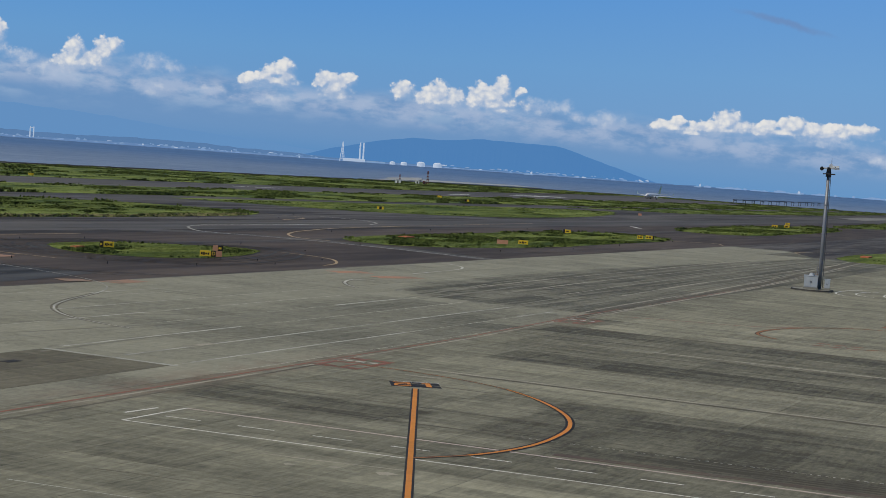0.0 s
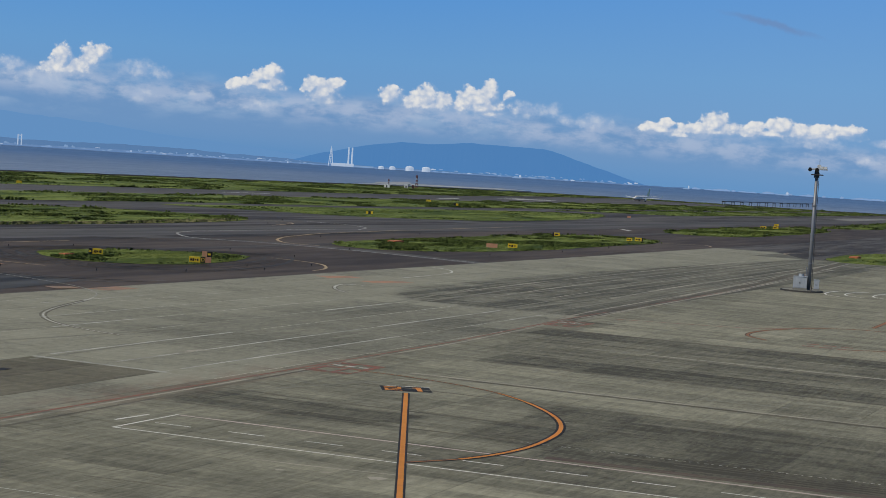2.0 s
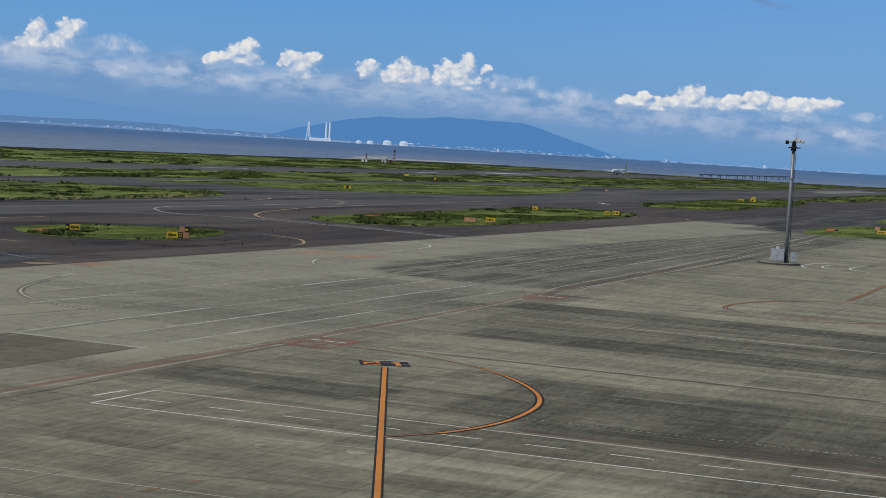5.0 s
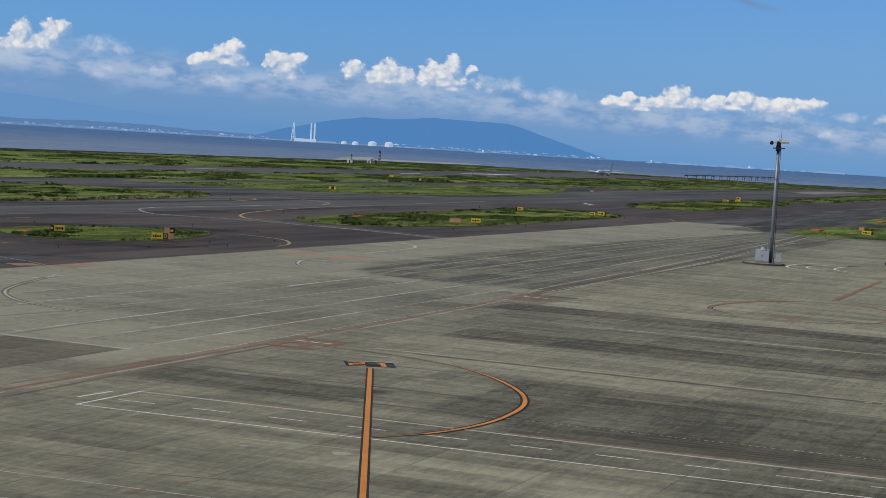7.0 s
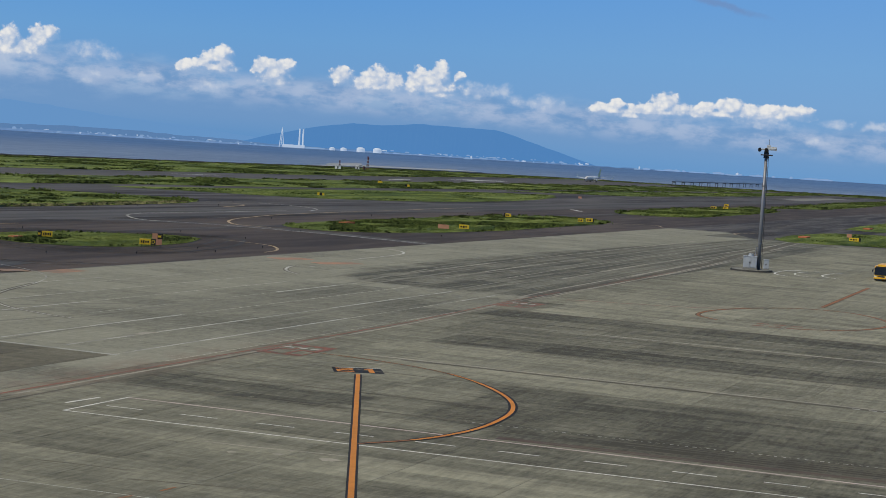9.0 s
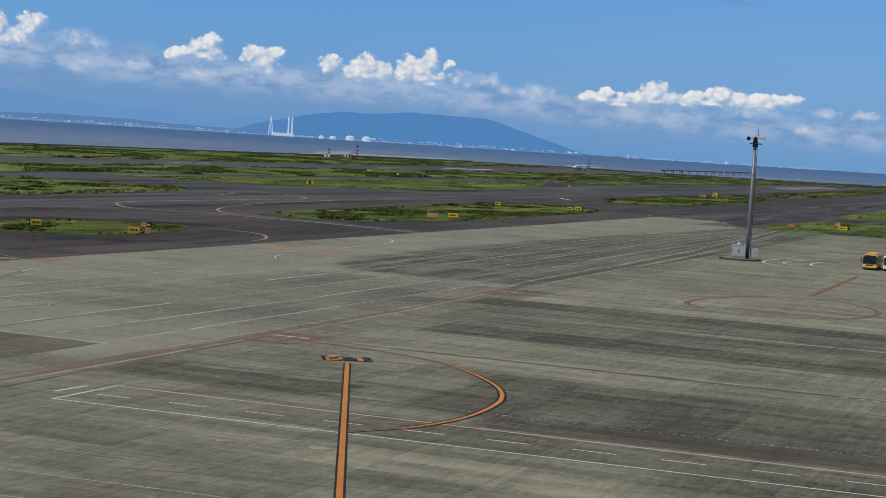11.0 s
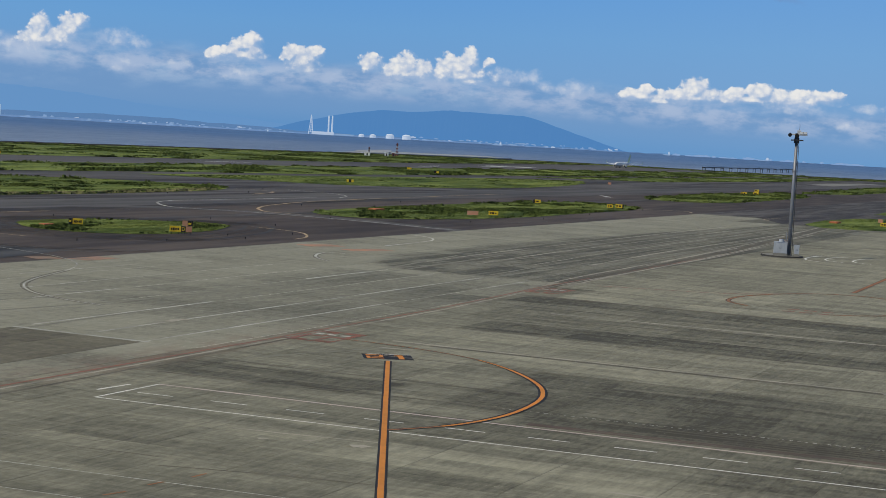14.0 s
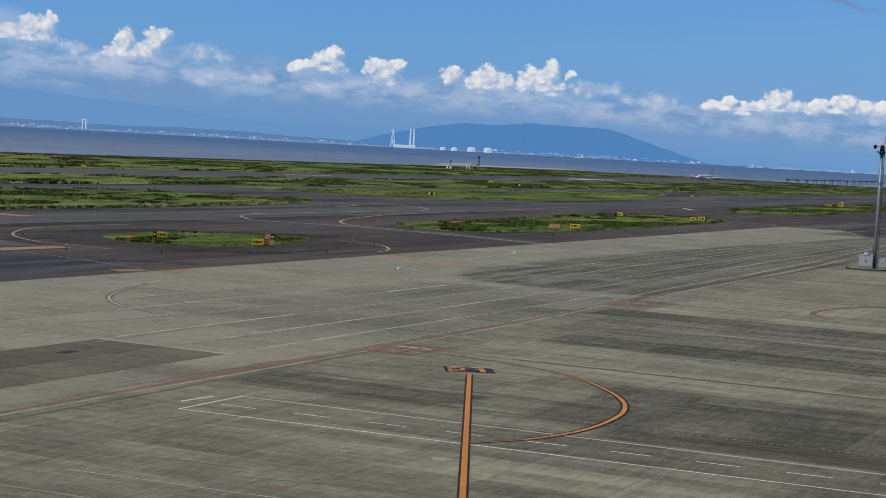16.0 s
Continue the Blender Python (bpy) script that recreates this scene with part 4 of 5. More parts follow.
def cabinet(x, y, rz, w_, d_, h_, vent, label):
    g = empty("equipment_cabinet", pose(x, y, 0.33, 0, 0, rz), label, "cabinet", "cabinets at the mast")
    part("plinth", box(-w_ / 2 - .08, w_ / 2 + .08, -d_ / 2 - .08, d_ / 2 + .08, 0, 0.35, 0.03), "kerb", g)
    part("body", box(-w_ / 2, w_ / 2, -d_ / 2, d_ / 2, 0.35, h_, 0.05), "cabinet", g)
    part("roof", box(-w_ / 2 - .06, w_ / 2 + .06, -d_ / 2 - .06, d_ / 2 + .06, h_, h_ + .1, 0.03), "cabinet", g)
    for s in (-1, 1):
        d = part("door", box(s * w_ / 4 - w_ * .23, s * w_ / 4 + w_ * .23, -d_ / 2 - .03, -d_ / 2, 0.45, h_ - .12, 0.01), "cabinet", g)
        part("handle", box(s * 0.1 - .03, s * 0.1 + .03, -d_ / 2 - .08, -d_ / 2 - .03, h_ * .5, h_ * .5 + .25), "dark_steel", d)
    if vent:
        part("vent_hood", rod((0.1, 0, h_ + .1), (0.1, 0, h_ + .55), 0.5, 0.42, 16), "cabinet", g)


cabinet(-65.0, 317.2, 11, 2.45, 1.7, 2.35, True, "large pale grey equipment cabinet at the mast base")
cabinet(-62.2, 318.0, 11, 0.95, 0.8, 1.9, False, "narrow pale grey equipment cabinet at the mast base")


# ---- vehicles ----
def bus(x, y, rz, paint, label, length=9.5):
    W, H = 2.5, 3.05
    g = empty("apron_bus", pose(x, y, 0.03, 0, 0, rz) @ Matrix.Diagonal((1, 1, 0.92, 1)), label, "bus", "parked apron vehicles")
    bm = box(-W / 2, W / 2, 0, length, 0.38, H - .12, 0.14)
    for v in bm.verts:
        if v.co.y < 0.3 and v.co.z > 1.3:
            v.co.y += 0.12 * (v.co.z - 1.3)
    part("body", bm, paint, g)
    part("roof_pod", box(-.85, .85, 1.6, length - 2, H - .13, H + .14, 0.08), paint, g)
    part("windscreen", windscreen(), "glass", g, "dark windscreen")
    part("destination_panel", box(-1.0, 1.0, 0.1, 0.2, 2.62, 2.86, 0.02), "sign_black", g)
    part("front_roof_hump", box(-.7, .7, 0.35, 1.3, H - .14, H + .12, 0.1), paint, g)
    part("skirt", box(-1.2, 1.2, -.11, 0.02, 0.30, 0.5, 0.04), "dark_steel", g, "black lower bumper")
    for wx in (-.6, .55):
        part("wiper", rod((wx, -.06, 1.25), (wx + .5, 0.0, 1.75), 0.02, 0.02, 5), "rubber", g)
    part("bumper", box(-1.24, 1.24, -.1, 0.15, 0.36, 0.72, 0.06), paint, g)
    part("grille", box(-.6, .6, -.02, 0.03, 0.8, 1.05, 0.02), "dark_steel", g)
    for s in (-1, 1):
        part("headlight", box(s * .95 - .2, s * .95 + .2, -.03, 0.05, 0.78, 1.0, 0.03), "lamp_glass", g)
        arm = part("mirror_arm", rod((s * 1.2, 0.2, 2.4), (s * 1.5, -.15, 2.2), 0.03, 0.03, 6), "dark_steel", g)
        part("mirror", box(s * 1.5 - .12, s * 1.5 + .12, -.2, -.12, 1.7, 2.2, 0.03), "dark_steel", arm)
        for k in range(5):
            y0 = 0.9 + k * (length - 1.4) / 5
            part("side_window", box(s * (W / 2 - .01) - .015, s * (W / 2 - .01) + .03, y0, y0 + (length - 1.4) / 5 - .14, 1.25, 2.45), "glass", g)
        part("door_panel", box(s * W / 2 - .01, s * W / 2 + .025, 2.3, 3.4, 0.45, 1.2, 0.01), "glass", g)
        for yy in (2.0, length - 2.2):
            tyre = part("wheel", rod((s * (W / 2 - .3), yy, 0.47), (s * (W / 2 + .02), yy, 0.47), 0.47, 0.47, 22), "rubber", g)
            part("rim", rod((s * (W / 2 - .1), yy, 0.47), (s * (W / 2 + .035), yy, 0.47), 0.26, 0.24, 16), "steel", tyre)
    return g


def windscreen():
    bm = box(-1.19, 1.19, -.05, 0.04, 1.22, 2.62, 0.02)
    for v in bm.verts:
        if v.co.z > 1.9:
            v.co.y += 0.14
    return bm


bus(-41.7, 318.6, 1.5, "bus_yellow", "yellow apron bus with dark windscreen parked on concrete")
bus(-38.1, 319.2, 1.5, "bus_white", "white apron bus parked beside a yellow bus")


# ---- airliner ----
def lathe(stations, n=24):
    """Stations along y: (y, radius, centre height)."""
    bm = bmesh.new()
    rings_ = []
    for y, r, z in stations:
        rings_.append([bm.verts.new((r * math.cos(2 * math.pi * i / n), y, z + r * math.sin(2 * math.pi * i / n))) for i in range(n)])
    for a, b in zip(rings_, rings_[1:]):
        for i in range(n):
            bm.faces.new((a[i], a[(i + 1) % n], b[(i + 1) % n], b[i]))
    bm.faces.new(rings_[0][::-1])
    bm.faces.new(rings_[-1])
    bmesh.ops.recalc_face_normals(bm, faces=bm.faces[:])
    return bm


def wing(root, tip, c0, c1, t0, t1):
    """A tapered blade from root to tip: leading edge points, chords and thicknesses."""
    bm = bmesh.new()
    loops = []
    for (x, y, z), c, t in ((root, c0, t0), (tip, c1, t1)):
        up = Vector((0, 0, 1)) if abs(tip[0] - root[0]) > abs(tip[2] - root[2]) else Vector((1, 0, 0))
        loops.append([bm.verts.new(Vector((x, y + c * f, z)) + up * t * s) for f, s in ((0, 0), (.12, .4), (.4, .5), (1, .03), (1, -.03), (.4, -.4), (.12, -.35))])
    a, b = loops
    for i in range(7):
        bm.faces.new((a[i], a[(i + 1) % 7], b[(i + 1) % 7], b[i]))
    bm.faces.new(a[::-1])
    bm.faces.new(b)
    bmesh.ops.recalc_face_normals(bm, faces=bm.faces[:])
    return bm


def airliner(x, y, rz):
    g = empty("airliner", pose(x, y, 0.02, 0, 0, rz), "white twin-engine airliner with a yellow-green tail on the runway", "airliner")
    Z = 3.3
    body = part("fuselage", lathe([(0, .25, Z - .35), (.5, .75, Z - .3), (1.6, 1.3, Z - .15), (3.4, 1.75, Z), (5.5, 1.9, Z), (25, 1.9, Z), (30, 1.6, Z + .35), (35, .95, Z + .9), (38.6, .3, Z + 1.25)]), "plane_white", g, smooth=True)
    part("cockpit_window", box(-1.15, 1.15, 1.5, 2.3, Z + .55, Z + 1.0, 0.1), "glass", body)
    for s in (-1, 1):
        part("window_band", box(s * 1.86 - .06, s * 1.86 + .06, 6, 29, Z + .25, Z + .55), "glass", body)
        part("wing", wing((s * 1.5, 13.5, Z - 1.1), (s * 17.3, 21.8, Z + .75), 7.2, 1.6, .9, .25), "plane_white", g)
        part("winglet", wing((s * 17.3, 21.9, Z + .75), (s * 17.8, 23.2, Z + 3.1), 1.6, .7, .2, .12), "plane_green", g, "yellow-green winglet")
        part("tailplane", wing((s * .5, 33.2, Z + 1.2), (s * 7.1, 37.2, Z + 2.1), 4.2, 1.5, .4, .15), "plane_white", g)
        e = part("engine", lathe([(11.0, .95, 1.85), (11.3, 1.08, 1.85), (13.0, 1.05, 1.85), (15.2, .7, 1.9)]), "plane_white", g, "white engine nacelle", smooth=True)
        e.location.x = s * 4.9
        part("fan", rod((0, 10.98, 1.85), (0, 11.1, 1.85), .85, .85, 20), "dark_steel", e)
        part("pylon", box(s * 4.9 - .15, s * 4.9 + .15, 12, 16, 2.5, 3.0), "plane_white", g)
        for q in (-.35, .35):
            part("main_wheel", rod((s * 2.85 + q - .18, 19.5, .56), (s * 2.85 + q + .18, 19.5, .56), .56, .56, 18), "rubber", g)
        part("main_strut", rod((s * 2.85, 19.5, .5), (s * 2.85, 19.5, Z - 1), .16, .16, 8), "steel", g)
        part("nose_wheel", rod((s * .15, 3.8, .36), (s * .4, 3.8, .36), .36, .36, 16), "rubber", g)
    part("nose_strut", rod((0, 3.8, .3), (0, 3.8, Z - 1.5), .1, .1, 8), "steel", g)
    part("tail_fin", wing((0, 29.5, Z + 1.5), (0, 36.2, Z + 9.1), 7.0, 2.4, .55, .2), "plane_green", g, "yellow-green tail fin")


airliner(-466.5, 1522.0, -4)


# ---- signs on the verges ----
def text_on(word, parent, x, z, size, mat):
    cu = bpy.data.curves.new("letter", "FONT")
    cu.body, cu.size, cu.align_x, cu.align_y, cu.extrude = word, size, "CENTER", "CENTER", 0.004
    tmp = bpy.data.objects.new("letter", cu)
    me = bpy.data.meshes.new_from_object(tmp)
    bpy.data.objects.remove(tmp)
    me.materials.append(M[mat])
    ob = new("letter", me)
    ob.parent = parent
    ob.matrix_local = pose(x, -0.135, z, 90, 0, 0)


def sign(x, y, panels, h=0.8, label="yellow and black taxiway guidance sign on grass"):
    """Panels: (width, face, marks) from left to right; it faces the building."""
    total = sum(p[0] for p in panels)
    rz = math.degrees(math.atan2(-x, y))
    g = empty("taxiway_sign", pose(x, y, 0.06, 0, 0, rz), label, "sign", "taxiway signs")
    cx = -total / 2
    for w_, face, marks in panels:
        case = part("panel", box(cx + .01, cx + w_ - .01, -0.12, 0.12, 0.35, 0.35 + h, 0.025), face, g)
        m_ = "sign_black" if face == "sign_yellow" else "sign_yellow"
        if marks == "D":
            text_on("D", case, cx + w_ / 2, 0.35 + h / 2, h * .9, m_)
        elif marks:
            u = w_ * 0.78 / marks
            for k in range(marks):
                x0 = cx + w_ * .11 + u * k
                hh = h * (0.2, 0.28, 0.16)[k % 3]
                part("writing_bar", box(x0, x0 + u * .72, -0.135, -0.12, 0.35 + h / 2 - hh, 0.35 + h / 2 + hh * .8), m_, case)
        for s in (.2, .8):
            part("leg", rod((cx + w_ * s, 0, 0), (cx + w_ * s, 0, 0.37), 0.04, 0.04, 8), "dark_steel", g)
        cx += w_
    return g


Y, K, S = "sign_yellow", "sign_black", "sign_back"
sign(-165.2, 241.6, [(0.65, K, 1), (1.7, Y, 5)], 0.92)
sign(-146.9, 244.2, [(1.8, Y, 4), (0.8, K, "D"), (0.95, S, 0)], 0.92, label="yellow and black taxiway sign with a salmon end panel")
sign(-154.6, 259.2, [(0.9, S, 0), (0.9, K, 1)], 0.92, label="small black and salmon taxiway sign on grass")
sign(-150.4, 380.4, [(2.6, S, 0)], 0.95, "salmon-coloured back of a taxiway sign on grass")
sign(-148.3, 388.4, [(2.3, Y, 3)], 0.95)
sign(-173.4, 489.6, [(0.5, K, 0), (1.7, Y, 1)], 0.95)
sign(-152.0, 493.5, [(1.6, Y, 2)], 0.95)
sign(-150.6, 498.5, [(2.0, Y, 2), (0.4, K, 0)], 1.0)
sign(-179.5, 786, [(2.6, Y, 2)], 1.0)
sign(-177.0, 800, [(2.4, Y, 1)], 1.0)
sign(-73.4, 500.6, [(2.6, Y, 3), (0.6, K, 0)], 0.95)
sign(-79.5, 530, [(1.4, S, 0)], 1.0, "small salmon box sign on grass")
sign(-269.2, 561, [(0.8, Y, 0), (0.9, K, 0), (0.8, Y, 0)], 0.95)
sign(-335.6, 797, [(1.2, K, 0), (1.2, Y, 0)], 1.0)
sign(-371, 844, [(2.4, Y, 0)], 0.95)
sign(-248, 802, [(1.6, S, 0)], 0.95, "salmon back of a sign on grass")
sign(-462, 616, [(2.2, Y, 0)], 1.0)
sign(-190, 860, [(2.2, Y, 1)], 1.0)


def mat_patch(x, y, w_, d_, rz=0):
    ob = part("marker_board", box(-w_ / 2, w_ / 2, -d_ / 2, d_ / 2, 0.0, 0.42, 0.05), "board_orange")
    ob.matrix_world = pose(x, y, 0.07, 0, 0, rz)
    tagged(ob, "low orange-red painted marker board on a grass verge", "marker", "marker boards")


mat_patch(-172.2, 374.0, 1.9, 5)
mat_patch(-89.1, 509, 2.4, 6)
mat_patch(-90.1, 644, 2.4, 9)
mat_patch(-167.3, 236.5, 1.2, 2.5)


# ---- taxiway edge lights ----
def edge_light(x, y):
    g = empty("edge_light", pose(x, y, -0.02), "small dark taxiway edge light on asphalt", "light", "taxiway edge lights")
    part("stake", rod((0, 0, 0), (0, 0, 0.24), 0.08, 0.06, 8), "dark_steel", g)
    part("lamp_cap", rod((0, 0, 0.24), (0, 0, 0.38), 0.1, 0.05, 10), "glass", g)
    return g


first = edge_light(-141.5, 250)
for x, y in ((-139.5, 228), (-146, 214), (-157, 206), (-171, 208), (-181, 226), (-186, 246), (-184, 262), (-168, 290), (-152, 286), (-138, 266), (-136, 246),
             (-139.5, 352), (-138, 395), (-141, 440), (-144, 500), (-190, 370), (-191, 430), (-190, 500), (-160, 325), (-232, 420), (-233, 380), (-234, 340), (-245, 452)):
    copy_thing(first, pose(x, y, -0.02))


# ---- objects near the shore ----
def banded_tower(x, y, h, r, label):
    g = empty("banded_tower", pose(x, y, 0.04), label, "tower", "red and white towers")
    n = 7
    for i in range(n):
        z0, z1 = h * i / n, h * (i + 1) / n
        bm = bmesh.new()
        a, b = r * (1 - .6 * i / n), r * (1 - .6 * (i + 1) / n)
        c = [(-1, -1), (1, -1), (1, 1), (-1, 1)]
        for k in range(4):
            p, q = c[k], c[(k + 1) % 4]
            rod((p[0] * a, p[1] * a, z0), (p[0] * b, p[1] * b, z1), .16, .16, 6, bm)
            rod((p[0] * a, p[1] * a, z0), (q[0] * b, q[1] * b, z1), .1, .1, 5, bm)
            rod((p[0] * b, p[1] * b, z1), (q[0] * b, q[1] * b, z1), .1, .1, 5, bm)
        part("lattice_section", bm, "red_enamel" if i % 2 == 0 else "cabinet", g)
    part("top_platform", box(-r, r, -r, r, h, h + .3, .05), "dark_steel", g)
    part("top_unit", box(-r * .6, r * .6, -r * .6, r * .6, h + .3, h + 1.5, .1), "red_enamel", g)


banded_tower(-620, 1382, 9.5, 0.9, "red and white lattice tower near the sea wall")
banded_tower(-612, 1308, 5.5, 0.6, "short red and white lattice tower near the sea wall")


def hut(x, y, w_, h_, mat, label):
    g = empty("equipment_hut", pose(x, y, 0.04, 0, 0, 22), label, "hut")
    part("body", box(-w_ / 2, w_ / 2, -1.5, 1.5, 0, h_, .08), mat, g)
    part("roof", box(-w_ / 2 - .2, w_ / 2 + .2, -1.7, 1.7, h_, h_ + .25, .05), "white_enamel", g)
    part("door", box(-.5, .5, -1.56, -1.5, 0.1, 2.1, .02), "dark_steel", g)


hut(-606, 1330, 3.2, 2.8, "white_enamel", "small white equipment hut near the sea wall")
hut(-602, 1335, 2.0, 2.8, "red_enamel", "small red equipment hut near the sea wall")
hut(-605, 1290, 4.5, 2.2, "white_enamel", "low white equipment hut near the sea wall")


def jetty(p0, p1, z, label):
    d = Vector((p1[0] - p0[0], p1[1] - p0[1], 0))
    L = d.length
    g = empty("light_jetty", pose(p0[0], p0[1], 0, 0, 0, math.degrees(math.atan2(d.y, d.x))), label, "jetty")
    part("deck", box(0, L, -1.6, 1.6, z - .7, z, .1), "dark_steel", g)
    part("rail", rod((0, -1.5, z + .9), (L, -1.5, z + .9), .07, .07, 6), "steel", g)
    n = 13
    for i in range(n):
        x = 2 + (L - 4) * i / (n - 1)
        bm = bmesh.new()
        for s in (-1.3, 1.3):
            rod((x, s, -6), (x, s, z - .6), .42, .42, 8, bm)
        box(x - .5, x + .5, -1.8, 1.8, z - 1.3, z - .7, 0, bm)
        part("pile_pair", bm, "steel", g)
    part("end_post", box(-1.5, 1.2, -1.6, 1.6, z - 6, z + .6, .1), "red_enamel", g, "red end post")


jetty((-447, 2230), (-430, 1700), 4.2, "long dark approach-light jetty on piles over the sea")

# ---- painted markings on the apron ----
Z1, Z2, Z3 = 0.036, 0.042, 0.048


def bordered(name, pts, width, border, label, mat="orange_paint", edge="black_paint"):
    a = ribbon(name, pts, width, Z3 + 0.004, mat, label=label)
    for s in (-1, 1):
        ribbon("border", pts, border, Z3, edge, a, "dark painted border", shift=s * (width + border) / 2)
    return a


bordered("lead_in_line", [(-56.55, 126.6), (-33.9, 75.9), (-26, 58.2)], 0.34, 0.13, "orange stand lead-in line with black borders on concrete")
ARC = curve_points([(-66.2, 137.0), (-61.5, 136.6), (-55.9, 135.2), (-51.2, 132.9), (-46.6, 128.6), (-42.6, 123.0), (-40.3, 117.5), (-39.4, 112.0), (-39.4, 106.5), (-40.6, 101.2), (-43.0, 96.8)], 0.8)
bordered("turning_line", ARC[:19], 0.17, 0.06, "faded thin start of an orange turning line", "old_orange")
bordered("turning_line", ARC[18:25], 0.22, 0.11, "narrow stretch of an orange turning line with black borders")
bordered("turning_line", ARC[24:60], 0.32, 0.18, "curved orange stand turning line with black borders")
bordered("turning_line", ARC[59:], 0.22, 0.12, "worn brownish end of an orange turning line", "old_orange")
LOOP = curve_points([(-46.0, 207.6), (-49.2, 211.5), (-50.0, 217), (-49.0, 224), (-45.8, 232), (-41.5, 237.3), (-36.5, 238.2), (-32.2, 235), (-28.8, 228.5), (-27.7, 222), (-29, 214), (-32, 208.5), (-36, 205.2)], 1.2)
bordered("turning_line", LOOP, 0.36, 0.16, "worn curved orange turning line on concrete", "old_orange", "brown_stain")
bordered("lead_in_line", [(-39.4, 243), (-40.6, 296)], 0.5, 0.12, "worn orange stand lead-in line on concrete", "old_orange", "brown_stain")

# stop mark: black board with two painted figures
AX = Vector((3.65, 2.05, 0)).normalized()
AY = Vector((-AX.y, AX.x, 0))
C = Vector((-57.65, 128.95, 0))


def patch(name, x0, x1, y0, y1, z, mat, parent=None, label="", origin=C, ax=AX, ay=AY):
    vs = [origin + ax * x + ay * y + Vector((0, 0, z)) for x, y in ((x0, y0), (x1, y0), (x1, y1), (x0, y1))]
    ob = sheet(name, vs, [(0, 1, 2, 3)], mat, parent, label)
    if not parent:
        tagged(ob, label, "marking", kind="structure")
    return ob


stop = patch("stop_mark", -2.03, 2.03, -1.55, 1.55, Z1, "black_paint", label="black stop mark with orange figures on the apron")
patch("rim", -2.1, 2.1, 1.55, 1.72, Z1, "white_paint", stop)
for x0, x1, y0, y1 in ((-1.75, -0.35, 0.75, 1.1), (-1.75, -0.35, -0.15, 0.2), (-1.75, -0.35, -1.1, -0.75), (-1.75, -1.45, -0.75, -0.15), (-0.65, -0.35, 0.2, 0.75), (0.85, 1.3, -1.2, 1.2), (0.6, 0.85, 0.6, 1.0)):
    patch("figure_bar", x0, x1, y0, y1, Z2, "orange_paint", stop)

# vehicle lane
ribbon("lane_stain", [(-37, 105.2), (-25, 105.9), (15, 108.2)], 1.0, Z1 - 0.002, "brown_stain", label="reddish brown stain along the lane edge")
lane = ribbon("lane_marking", [(-63.0, 95.2), (-10, 98.4), (15, 99.9)], 0.19, Z1, "white_paint", label="white painted edge line of a vehicle lane")
ribbon("lane_marking", [(-63.0, 102.9), (-10, 105.0), (15, 106)], 0.3, Z1, "pink_paint", label="faded pinkish edge line of a vehicle lane")
ribbon("lane_marking", [(-63.0, 95.1), (-63.0, 103.0)], 0.2, Z2, "white_paint", label="white painted end line of a vehicle lane")
ribbon("lane_marking", [(-64.7, 97.9), (-64.4, 101.5)], 0.25, Z2, "white_paint", label="short white painted stop line")
for i in range(14):
    x = -62.1 + 5.38 * i
    y = 98.75 + 0.062 * (x + 62)
    ribbon("lane_dash", [(x, y), (x + 2.65, y + 0.16)], 0.17, Z2, "white_paint", label="short white painted lane dash")
# bay lines near the building
for y0, y1, m_ in ((74.3, 75.9, "white_paint"), (68.9, 70.2, "white_paint")):
    ribbon("bay_line", [(-56, y0 - .1), (-33, y1), (10, y1 + 3)], 0.11, Z1, "faded_white", label="thin white painted line on concrete")
for a, b in (((-45.6, 73.9), (-45.4, 75.0)), ((-44.9, 76.9), (-44.8, 78.2)), ((-46.0, 70.5), (-45.6, 71.9)), ((-46.6, 67.3), (-46.0, 68.7))):
    ribbon("short_mark", [a, b], 0.16, Z2, "old_orange", label="short worn orange painted mark")
for i in range(100):
    x = -41 + 0.48 * i
    ribbon("service_line", [(x, 110.15 + .06 * (x + 38)), (x + 0.12 + 0.05 * (i * 7 % 5), 110.16 + .06 * (x + 38))], 0.15, Z2, "faded_white" if i % 3 else "worn_line", label="short piece of a broken white line")

ribbon("joint_repair", [(-58, 138.6), (-37, 138.7), (18, 139.4)], 0.6, Z1, "dark_seam", label="dark worn joint across the stands")
ribbon("joint_repair", [(-44, 112.2), (-20, 113.5), (12, 115.6)], 0.22, Z1, "dark_seam", label="thin dark line beside a broken white line")
ribbon("guide_line", curve_points([(-68, 217), (-59.4, 220.1), (-52.6, 222.9), (-46.5, 231)], 2), 0.42, Z1, "red_paint", label="faded reddish line towards a turning line")
ribbon("joint_repair", [(-62, 139.4), (-37, 139.5), (18, 140.2)], 0.6, Z1, "worn_line", label="pale worn edge beside a joint")

# boundary lines along the stands
for x, wd, m_ in ((-69.35, 0.35, "worn_line"), (-70.1, 0.3, "red_paint")):
    ribbon("boundary_line", [(x, 40), (x, 130), (x - .3, 170), (x - 2.2, 210), (x - 3.2, 300), (x - 7, 385)], wd, Z1, m_, label="faded boundary line beside aircraft stands")
ribbon("boundary_line", curve_points([(-72.4, 228), (-74.5, 300), (-78.5, 378), (-84, 470)], 8), 0.5, Z2, "tyre_mark", label="dark worn strip along the stand boundary")
ribbon("boundary_line", curve_points([(-67.8, 60), (-68.2, 100), (-68.7, 117), (-69.0, 136)], 8), 0.34, Z1, "dark_seam", label="dark dirt strip along the stand boundary")


